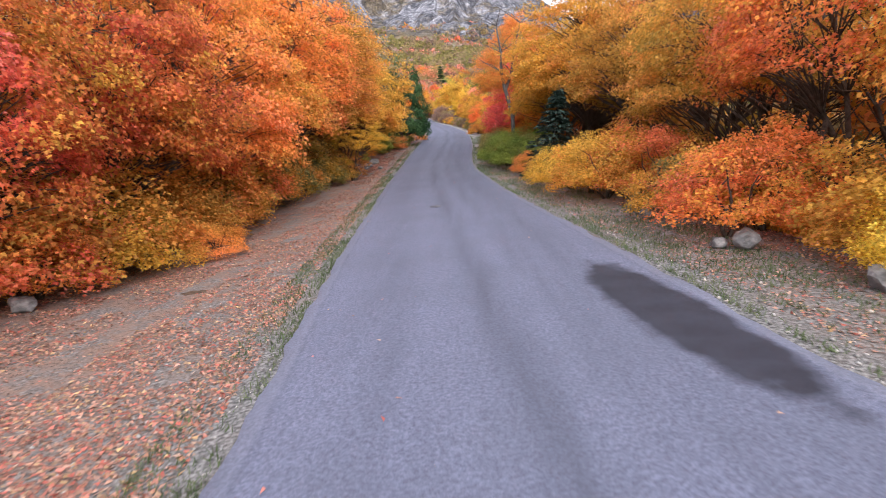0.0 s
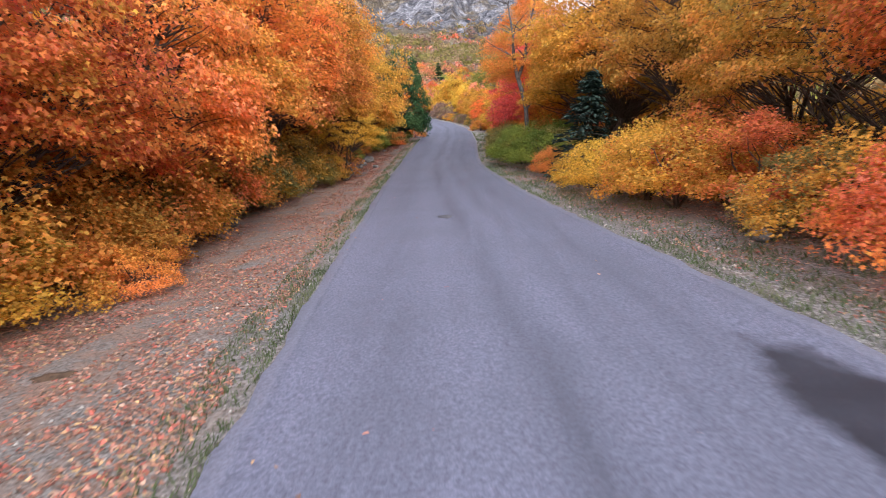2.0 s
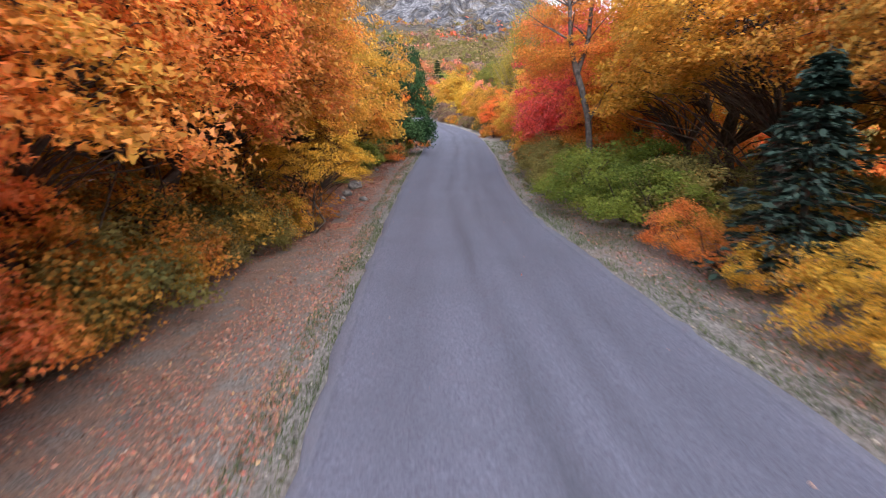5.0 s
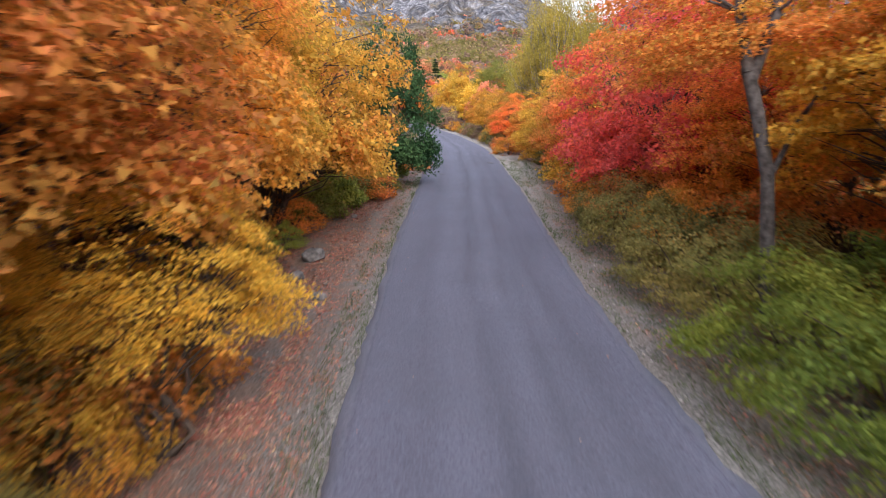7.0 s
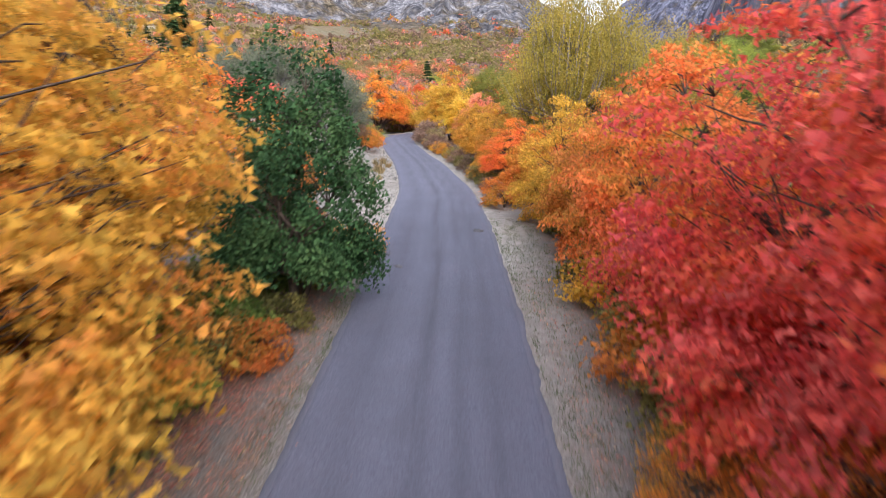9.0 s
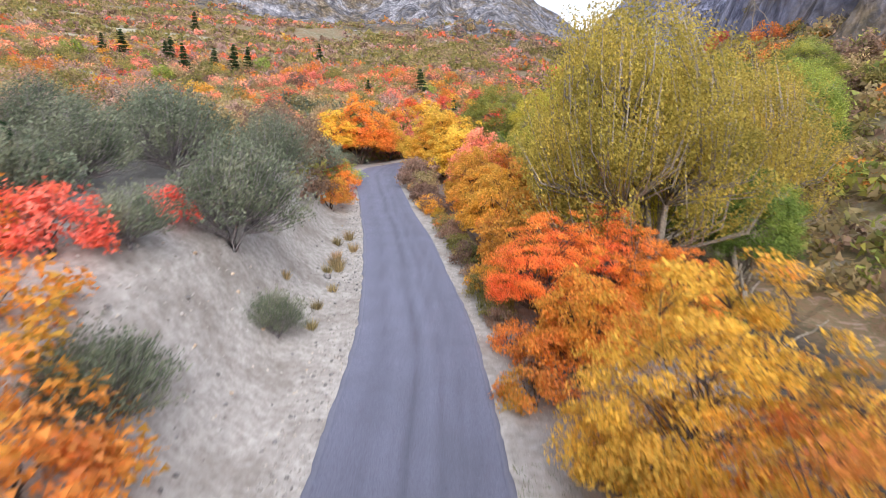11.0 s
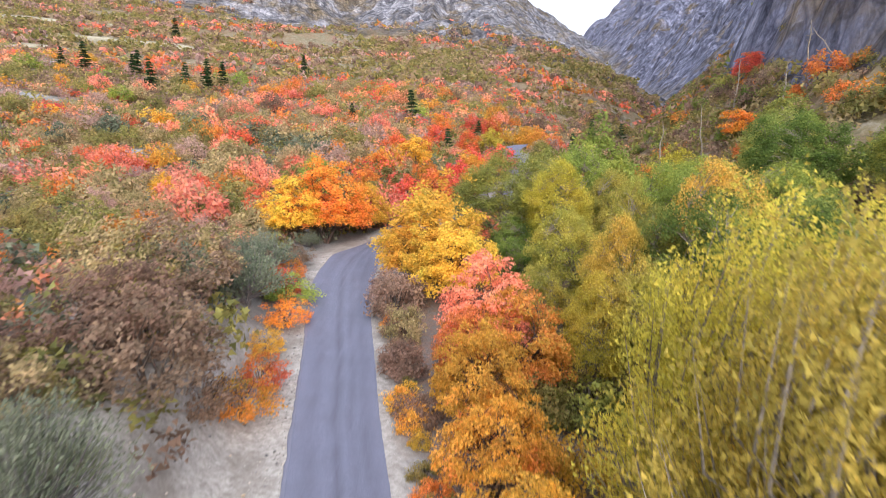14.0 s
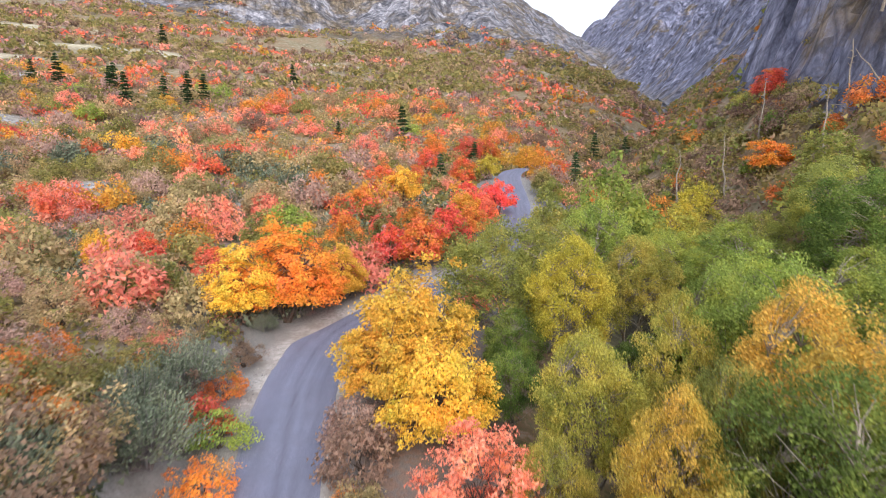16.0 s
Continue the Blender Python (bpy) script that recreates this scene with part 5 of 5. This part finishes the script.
# a grey-barked maple close to the lane, forked above the bushes
def forked_maple(x, y, seed):
    g = np.random.default_rng(seed)
    trunk = [((0, 0, 0), 0.16), ((-0.12, 0.0, 1.4), 0.13), ((-0.22, 0.05, 2.8), 0.12), ((-0.5, 0.05, 3.9), 0.12), ((-0.75, 0.0, 4.6), 0.115)]
    west = [((-0.75, 0.0, 4.6), 0.11), ((-0.95, 0.05, 5.6), 0.09), ((-1.0, 0.1, 6.8), 0.07), ((-1.3, 0.1, 8.4), 0.04)]
    east = [((-0.7, 0.0, 4.4), 0.11), ((-0.3, 0.1, 5.6), 0.09), ((-0.2, 0.2, 6.8), 0.07), ((0.2, 0.2, 8.6), 0.04)]
    low = [((-0.2, 0.05, 2.7), 0.06), ((0.5, 0.5, 3.8), 0.05), ((1.3, 1.0, 4.6), 0.03)]
    paths = [trunk, west, east, low]
    for k in range(26):
        stem = (west, east)[k % 2]
        p = np.array(stem[1 + k % 3][0], float)
        a = g.uniform(0, 6.28)
        q = p + np.array([math.cos(a), math.sin(a), 0.5]) * g.uniform(0.9, 2.2)
        paths.append([(p, 0.03), ((p + q) / 2 + g.normal(size=3) * 0.12, 0.02), (q, 0.006)])
    root = new("maple_tree")
    root.matrix_world = Matrix.Translation((x, y, spot(x, y, 0.08)))
    part("trunk", raw_mesh("trunk", *tubes(paths, 7), smooth_faces=True), BARK_FORK, root, "pale grey forked trunk")
    crown = part("crown", broadleaf(seed, 9.8, 3.3, 300, 130, 0.085, base=0.3, top_heavy=0.42, flat=0.4, clump_size=0.17, lobed=True, sides=3, limbs=False)[1], LEAF["ember"], root)
    crown.matrix_local = Matrix.Translation((0.4, 1.8, 0.0))
    return tagged(root, "orange maple with a pale grey forked trunk", "tree", "maples along the creek side")


forked_maple(3.8, 36.8, 231)


# dead trees and fallen limbs
def dead_tree(x, y, h, lean, turn, label, name="dead_tree", twigs=9, seed=0, girth=0.016):
    g = np.random.default_rng(seed + 400)
    tip = np.array([lean * h, 0, h * math.sqrt(max(1 - lean * lean, 0.01))])
    trunk = [(tip * t + g.normal(size=3) * 0.015 * h * (t > 0), h * girth * (1 - 0.8 * t) + 0.012) for t in np.linspace(0, 1, 7)]
    root = new(name)
    root.matrix_world = Matrix.Translation((x, y, spot(x, y, 0.1))) @ pose(0, 0, 0, 0, 0, turn)
    part("trunk", raw_mesh("trunk", *tubes([trunk], 7), smooth_faces=True), BARK_PALE, root)
    for k in range(twigs):
        t = g.uniform(0.25, 0.95)
        a = g.uniform(0, 2 * np.pi)
        s = tip * t
        r = h * g.uniform(0.08, 0.2) * (1.2 - t)
        e = s + np.array([math.cos(a) * r, math.sin(a) * r, r * g.uniform(-0.1, 0.7)])
        m = (s + e) / 2 + g.normal(size=3) * 0.1 * r
        part("branch", raw_mesh("branch", *tubes([[(s, h * 0.005 + 0.008), (m, h * 0.003 + 0.006), (e, 0.004)]], 5), smooth_faces=True), BARK_PALE, root)
    return tagged(root, label, "dead tree", "dead trees" if name == "dead_tree" else "")


for k, (x, y, h, lean, turn) in enumerate([(56, 172, 9, 0.03, 0), (50, 166, 8, 0.05, 90), (64, 178, 11, 0.02, 10), (70, 176, 10, 0.08, 30), (45, 182, 8, 0.1, 200), (39, 186, 10, 0.04, 60), (60, 168, 6, 0.6, 150), (76, 186, 9, 0.05, 0), (54, 190, 9, 0.02, 0)]):
    dead_tree(x, y, h * 1.35, lean, turn, "bleached dead trunk with bare branch stubs", seed=k)
for k, (x, y, h, lean, turn) in enumerate([(11.5, 79.5, 5.5, 0.93, 20), (13.0, 82.0, 6.5, 0.9, 160), (15.5, 78.5, 5.0, 0.95, 300), (6.9, 80.5, 5.0, 0.05, 0)]):
    dead_tree(x, y, h, lean, turn, "bare pale fallen limb lying under the cottonwood" if lean > 0.5 else "thin bare white snag standing in the thicket", "fallen_branch" if lean > 0.5 else "dead_tree", 7, 20 + k, 0.01)


plant("maple_tree", MAPLE_BACK[0], LEAF["flame"], BARK, 49.5, 178.0, 0.9, "bright orange maple on the slope across the creek", "tree", "maples across the creek", rng=rng)
plant("maple_tree", MAPLE_BACK[1], LEAF["crimson"], BARK, 68.5, 214.0, 1.1, "crimson maple under the cliff", "tree", "maples across the creek", rng=rng)
plant("maple_tree", MAPLE_BACK[2], LEAF["orange"], BARK, 55.0, 172.0, 0.5, "small orange maple on the slope across the creek", "tree", "maples across the creek", rng=rng)
dead_tree(14.4, 144.5, 14, 0.05, 0, "bleached dead trunk with bare branch stubs", twigs=16, seed=60, girth=0.008)


# ---- far woods: clumps too many to count ----
def far_shrubs(name, tone, places, sizes, blades, leaf, seed, label):
    g = np.random.default_rng(seed)
    n = len(places)
    z = land(places[:, 0], places[:, 1])
    who = np.repeat(np.arange(n), blades)
    d = random_dirs(g, n * blades)
    d[:, 2] = np.abs(d[:, 2])
    pos = np.column_stack([places, z])[who] + d * sizes[who][:, None] * np.array([1, 1, 1.05]) * g.uniform(0.5, 1.05, (n * blades, 1))
    ln = leaf * sizes[who] * g.uniform(0.7, 1.3, n * blades)
    v, f = leaves(pos, random_dirs(g, n * blades), d + g.normal(size=d.shape) * 0.4, ln, ln * 0.85, plain=True)
    tagged(new(name, raw_mesh(name, v, f, LEAF[tone])), label, "shrubs", kind="stuff")


g = np.random.default_rng(77)
px = g.uniform(-420, 160, 24000)
py = 205 + 720 * g.random(24000) ** 1.55
keep = (px < np.interp(py, VALLEY_Y, VALLEY_X) + 10) & (np.abs(px) < 40 + 0.75 * (py - 60)) & (np.abs(px - road_x(py)) > np.where(py < 235, 6, 0)) & (scree(px, py) < 0.4)
px, py = px[keep], py[keep]
field = (value_noise(px / 45, py / 45, 9) * 0.6 + g.uniform(0, 0.4, len(px))) * (1 - 0.25 * smooth(300, 520, py))
dense = value_noise(px / 60 + 9, py / 60, 15) + g.uniform(-0.3, 0.3, len(px)) > 0.06 + 0.5 * smooth(260, 760, py) + 0.35 * smooth(640, 800, py + 0.25 * px)
for tone, lo, hi in (("olive", 0, 0.3), ("ochre", 0.3, 0.41), ("brown", 0.41, 0.46), ("olive", 0.46, 0.5), ("dusk", 0.5, 0.56), ("pink", 0.56, 0.59), ("crimson", 0.59, 0.625), ("orange", 0.625, 0.65), ("gold", 0.65, 0.67), ("ochre", 0.67, 0.77), ("olive", 0.77, 1.0)):
    sel = dense & (field >= lo) & (field < hi)
    for near in (True, False):
        part_sel = sel & ((py < 330) == near)
        size = (1.3 + 1.9 * g.random(part_sel.sum())) * (1 + (py[part_sel] - 200) / 700)
        far_shrubs("far_shrubs", tone, np.column_stack([px, py])[part_sel], size, 80 if near else 18, 0.235 if near else 0.55, 5, WORDS[tone] + " shrubs spread over the mountainside")
hx, hy = g.uniform(-130, 10, 3600), 96 + 125 * g.random(3600)
keep = (hx < road_x(hy) - 6.5) & (hx > -25 - 1.05 * (hy - 60)) | (hy > 150) & (hx > road_x(hy) + 6) & (hx < 24)
keep &= scree(hx, hy) < 0.4
hx, hy = hx[keep], hy[keep]
field = value_noise(hx / 14, hy / 14, 31) * 0.55 + g.uniform(0, 0.45, len(hx))
for tone, lo, hi in (("ochre", 0, 0.34), ("olive", 0.34, 0.45), ("brown", 0.45, 0.52), ("olive", 0.52, 0.58), ("dusk", 0.58, 0.62), ("pink", 0.62, 0.645), ("orange", 0.645, 0.665), ("sage", 0.665, 1.0)):
    sel = (field >= lo) & (field < hi)
    far_shrubs("undergrowth", tone, np.column_stack([hx, hy])[sel], 0.8 + 1.3 * g.random(sel.sum()), 70, 0.23, 8, WORDS[tone] + " low undergrowth covering the hillside")
qx, qy = g.uniform(20, 330, 15000), 60 + 560 * g.random(15000) ** 1.5
keep = (qx > np.interp(qy, VALLEY_Y, VALLEY_X) + 7) & (qx < np.interp(qy, VALLEY_Y, VALLEY_X) + 50) & (qx < 60 + qy * 0.8)
keep &= (land(qx + 1.5, qy) - land(qx - 1.5, qy)) / 3 < 1.25
qx, qy = qx[keep], qy[keep]
field = g.random(len(qx))
for tone, lo, hi in (("olive", 0, 0.3), ("ochre", 0.3, 0.55), ("brown", 0.55, 0.78), ("orange", 0.78, 0.84), ("willow", 0.84, 1.0)):
    sel = (field >= lo) & (field < hi)
    for near in (True, False):
        part_sel = sel & ((qy < 235) == near)
        far_shrubs("far_shrubs", tone, np.column_stack([qx, qy])[part_sel], 1.3 + 2.0 * g.random(part_sel.sum()), 90 if near else 26, 0.22 if near else 0.5, 6, WORDS[tone] + " shrubs on the slope across the creek")

# ---- fallen leaves and grass ----
def strewn(name, material, n, seed, side, reach, y0, y1, size, label, power=1.0, lift=0.012, tall=False):
    g = np.random.default_rng(seed)
    y = y0 + (y1 - y0) * g.random(n) ** 1.4
    d = reach[0] + (reach[1] - reach[0]) * g.random(n) ** power
    if not tall and n > 1000:
        keep = value_noise(d * 1.6, y * 0.9, 71) * 0.7 + value_noise(d * 4, y * 3, 72) * 0.5 + g.uniform(-0.25, 0.25, n) > 0.5
        y, d, n = y[keep], d[keep], int(keep.sum())
    if tall:
        keep = value_noise(d * 3, y * 0.8, 73) * 0.7 + value_noise(d * 9, y * 5, 74) * 0.5 + g.uniform(-0.25, 0.25, n) > 0.55
        y, d, n = y[keep], d[keep], int(keep.sum())
    x = road_x(y) + side * (road_w(y) + d)
    z = land(x, y) + lift + np.where(d < 0, 0.06, 0)
    pos = np.column_stack([x, y, z])
    if tall:
        along = g.normal(size=(n, 3)) * 0.45 + np.array([0, 0, 1.0])
        ln = size * g.uniform(0.5, 1.3, n)
        v, f = leaves(pos + np.array([0, 0, 0.3]) * ln[:, None], along, random_dirs(g, n), ln, ln * 0.14, plain=True)
    else:
        along = g.normal(size=(n, 3)) * np.array([1, 1, 0.2])
        ln = size * g.uniform(0.5, 1.5, n)
        v, f = leaves(pos, along, np.array([0, 0, 1.0]) + g.normal(size=(n, 3)) * 0.3, ln, ln * 0.85, plain=True)
    tagged(new(name, raw_mesh(name, v, f, material)), label, "leaves" if not tall else "grass", kind="stuff")


strewn("fallen_leaves", LEAF["litter"], 210000, 1, -1, (0.3, 6.0), -2, 62, 0.043, "fallen maple leaves strewn over the verge")
strewn("fallen_leaves", LEAF["litter"], 80000, 6, -1, (1.2, 8.5), 34, 54, 0.055, "fallen maple leaves strewn under the high crowns")
strewn("fallen_leaves", LEAF["litter"], 60000, 2, 1, (0.4, 5.0), 0, 60, 0.042, "fallen maple leaves strewn over the gravel")
strewn("fallen_leaves", LEAF["litter"], 110, 3, -1, (-5.0, 0.0), 1, 60, 0.05, "few stray leaves lying on the asphalt")
GRASS = leaf_mat("grass_blades", [(0.08, 0.115, 0.055), (0.12, 0.165, 0.075), (0.2, 0.22, 0.125)], clump=1.2)
strewn("grass", GRASS, 30000, 4, -1, (0.02, 0.75), -2, 60, 0.085, "short dull green grass along the asphalt edge", 1.3, 0.0, True)
strewn("grass", GRASS, 60000, 5, 1, (0.05, 2.2), 0, 70, 0.09, "short dull green grass along the asphalt edge", 1.3, 0.0, True)

# ---- stones ----
ROCK = [boulder(s) for s in (1, 2, 3, 4)]
PEBBLE = [boulder(s, 0.2, 2) for s in (5, 6, 7, 8)]


def stone(x, y, size, k, label, turn=0, tall=0.7, material=STONE, group=""):
    ob = new("boulder" if size > 0.25 else "stone", (ROCK if size > 0.25 else PEBBLE)[k % 4])
    ob.matrix_world = Matrix.Translation((x, y, spot(x, y, 0.03 * size))) @ pose(0, 0, 0, 0, 0, turn) @ Matrix.Diagonal((size, size * 0.8, size * tall, 1))
    ob.material_slots[0].link = "OBJECT"
    ob.material_slots[0].material = material
    return tagged(ob, label, "rock", group)


for x, y, s, k, turn in [(-6.9, 8.6, 0.55, 0, 10), (5.75, 9.2, 0.62, 1, 40), (5.35, 9.5, 0.4, 2, 80), (6.1, 6.3, 0.7, 3, 0), (-6.9, 21.0, 0.45, 1, 120), (-6.7, 44.0, 0.85, 0, 60), (-6.7, 42.2, 0.5, 1, 20), (-6.7, 41.1, 0.4, 2, 70), (-5.6, 40.4, 0.42, 2, 30), (-6.9, 42.5, 0.35, 3, 30), (-6.4, 49.4, 0.3, 3, 30), (5.2, 13.2, 0.4, 1, 60)]:
    stone(x, y, s, k, "weathered grey boulder lying on the leafy verge", turn, group="boulders on the verge")
stone(-7.7, 85.4, 0.5, 2, "pale flat slab leaning on the sandy bank", 60, 0.9)
stone(-10.8, 85.2, 1.45, 1, "rust-tinged pale boulder on the sandy bank", 30, 0.5, STONE_RUST)
for k in range(150):
    y = rng.uniform(64, 132)
    d = 0.25 + 1.2 * rng.random() ** 1.5
    stone(float(road_x(y) - road_w(y)) - d, y, rng.uniform(0.07, 0.2), k, "small pale stone at the foot of the bank", rng.uniform(0, 360), 0.6, STONE, "stones at the foot of the bank")


for k in range(110):
    y = rng.uniform(66, 112)
    stone(float(road_x(y) - road_w(y)) - 1.2 - 5.0 * rng.random() ** 1.4, y, rng.uniform(0.08, 0.26), k, "small pale stone lying on the sandy bank", rng.uniform(0, 360), 0.6, STONE if k % 3 else STONE_RUST, "stones on the bank")


def gravel(name, n, seed, side, reach, y0, y1, sizes, label, power=1.6):
    """Loose pebbles too many to count, each a small broken octahedron."""
    g = np.random.default_rng(seed)
    y = g.uniform(y0, y1, n)
    d = reach[0] + (reach[1] - reach[0]) * g.random(n) ** power
    x = road_x(y) + side * (road_w(y) + d)
    s = sizes[0] + (sizes[1] - sizes[0]) * g.random(n) ** 2.5
    shape = np.array([[1, 0, 0], [-1, 0, 0], [0, 1, 0], [0, -1, 0], [0, 0, 0.8], [0, 0, -0.5]])
    turn = g.uniform(0, 6.3, n)
    v = shape[None] * s[:, None, None] * g.uniform(0.6, 1.2, (n, 6, 1)) * 0.5
    vx, vy = v[..., 0] * np.cos(turn)[:, None] - v[..., 1] * np.sin(turn)[:, None], v[..., 0] * np.sin(turn)[:, None] + v[..., 1] * np.cos(turn)[:, None]
    v = np.stack([vx + x[:, None], vy + y[:, None], v[..., 2] + (land(x, y) + 0.15 * s)[:, None]], -1)
    faces = np.array([[0, 2, 4], [2, 1, 4], [1, 3, 4], [3, 0, 4], [2, 0, 5], [1, 2, 5], [3, 1, 5], [0, 3, 5]])
    f = (faces[None] + 6 * np.arange(n)[:, None, None]).reshape(-1, 3)
    tagged(new(name, raw_mesh(name, v.reshape(-1, 3), f, GRAVEL)), label, "gravel", kind="stuff")


def gravel_build(nt, bsdf):
    c = ramp(nt, island(nt), [(0.0, (0.16, 0.15, 0.145)), (0.4, (0.3, 0.285, 0.275)), (0.8, (0.42, 0.4, 0.39)), (1.0, (0.52, 0.46, 0.4))])
    nt.links.new(c, bsdf.inputs["Base Color"])


GRAVEL = mat("gravel", gravel_build, 0.9)
gravel("gravel", 3200, 51, -1, (0.1, 1.5), 62, 136, (0.03, 0.15), "pale loose stones along the foot of the bank")
gravel("gravel", 2600, 52, -1, (0.8, 8.0), 64, 112, (0.03, 0.17), "loose pebbles scattered over the sandy bank", 1.0)
gravel("gravel", 3000, 53, 1, (0.05, 1.3), 2, 125, (0.025, 0.08), "grey gravel along the edge of the asphalt")
gravel("gravel", 1800, 54, -1, (0.05, 2.2), 0, 60, (0.02, 0.07), "grey gravel among the fallen leaves")


def grass_tuft(seed):
    g = np.random.default_rng(seed)
    n = 90
    out = random_dirs(g, n) * np.array([1, 1, 0.0])
    root = out * g.uniform(0, 0.2, (n, 1))
    ln = g.uniform(0.35, 0.8, n)
    along = out * g.uniform(0.1, 0.9, (n, 1)) + np.array([0, 0, 1.0])
    along /= np.linalg.norm(along, axis=1, keepdims=True)
    return raw_mesh("grass_tuft", *leaves(root + along * (ln * 0.4)[:, None], along, random_dirs(g, n), ln, ln * 0.07, plain=True))


TUFT = [grass_tuft(k) for k in (301, 302, 303)]
for x, y, h in [(-7.6, 87.4, 1.5), (-7.9, 86.2, 1.0), (-8.0, 89.2, 1.0), (-7.3, 91.0, 1.1), (-7.2, 80.8, 1.0), (-7.4, 86.8, 1.2), (-7.9, 87.9, 0.9), (-8.6, 92.4, 1.1), (-7.0, 83.4, 0.9), (-8.8, 81.6, 0.9), (-8.1, 94.0, 1.3), (-6.9, 78.6, 0.9)]:
    ob = new("grass_tuft", TUFT[rng.randrange(3)])
    ob.matrix_world = Matrix.Translation((x, y, spot(x, y, 0.03))) @ pose(0, 0, 0, 0, 0, rng.uniform(0, 360)) @ Matrix.Diagonal((h, h, h * 0.9, 1))
    if not ob.data.materials:
        ob.data.materials.append(LEAF["ochre"])
    tagged(ob, "dry ochre grass tuft on the sandy bank", "grass", "grass tufts on the bank")


# ---- small things on the road and verge ----
def patch(x, y, w, l, seed, label):
    g = np.random.default_rng(seed)
    a = np.linspace(0, 2 * np.pi, 44, endpoint=False)
    r = 1 + 0.25 * np.sin(2 * a + g.uniform(0, 6)) + 0.15 * np.sin(5 * a + g.uniform(0, 6)) + 0.09 * np.sin(9 * a + g.uniform(0, 6)) + g.uniform(-0.05, 0.05, 44)
    ex, ey = x + np.cos(a) * w * r / 2, y + np.sin(a) * l * r / 2
    top = lambda xx, yy: road_z(yy) + cross_z(xx, yy) + 0.062 - 0.05 * ((xx - road_x(yy)) / road_w(yy)) ** 2
    v = np.concatenate([np.column_stack([ex, ey, top(ex, ey) + 0.006]), np.column_stack([x + (ex - x) * 1.05, y + (ey - y) * 1.05, top(ex, ey) - 0.01]), [[x, y, top(np.array(x), np.array(y)) + 0.008]]])
    n = len(a)
    k = np.arange(n)
    f = np.concatenate([np.stack([k, (k + 1) % n, np.full(n, 2 * n)], 1), np.stack([k + n, (k + 1) % n + n, k], 1), np.stack([(k + 1) % n + n, (k + 1) % n, k], 1)])
    tagged(new("tar_patch", raw_mesh("tar_patch", v, f, TAR)), label, "patch", "tar patches on the lane")


TAR = mat("tar", bark_build((0.055, 0.055, 0.07), (0.11, 0.108, 0.13)), 0.7)
for k, (x, y, w, l) in enumerate([(-0.25, 18.75, 0.42, 0.5), (-3.2, 61.0, 0.3, 0.45), (0.05, 67.0, 0.4, 0.8)]):
    patch(x, y, w, l, k, "small dark tar patch on the grey asphalt")
bm = bmesh.new()
bmesh.ops.create_icosphere(bm, subdivisions=3, radius=0.5)
for v in bm.verts:
    v.co *= 1 + 0.35 * noise.noise(v.co * 4)
    v.co.z = max(v.co.z, -0.1)
me = bpy.data.meshes.new("earth_mound")
bm.to_mesh(me)
bm.free()
me.materials.append(mat("dark_earth", bark_build((0.04, 0.025, 0.018), (0.14, 0.09, 0.06))))
ob = new("earth_mound", me)
ob.matrix_world = Matrix.Translation((-4.35, 9.8, spot(-4.35, 9.8, 0.02))) @ pose(0, 0, 0, 0, 0, 20) @ Matrix.Diagonal((0.55, 0.3, 0.16, 1))
tagged(ob, "low dark mound of bare earth among fallen leaves", "mound")
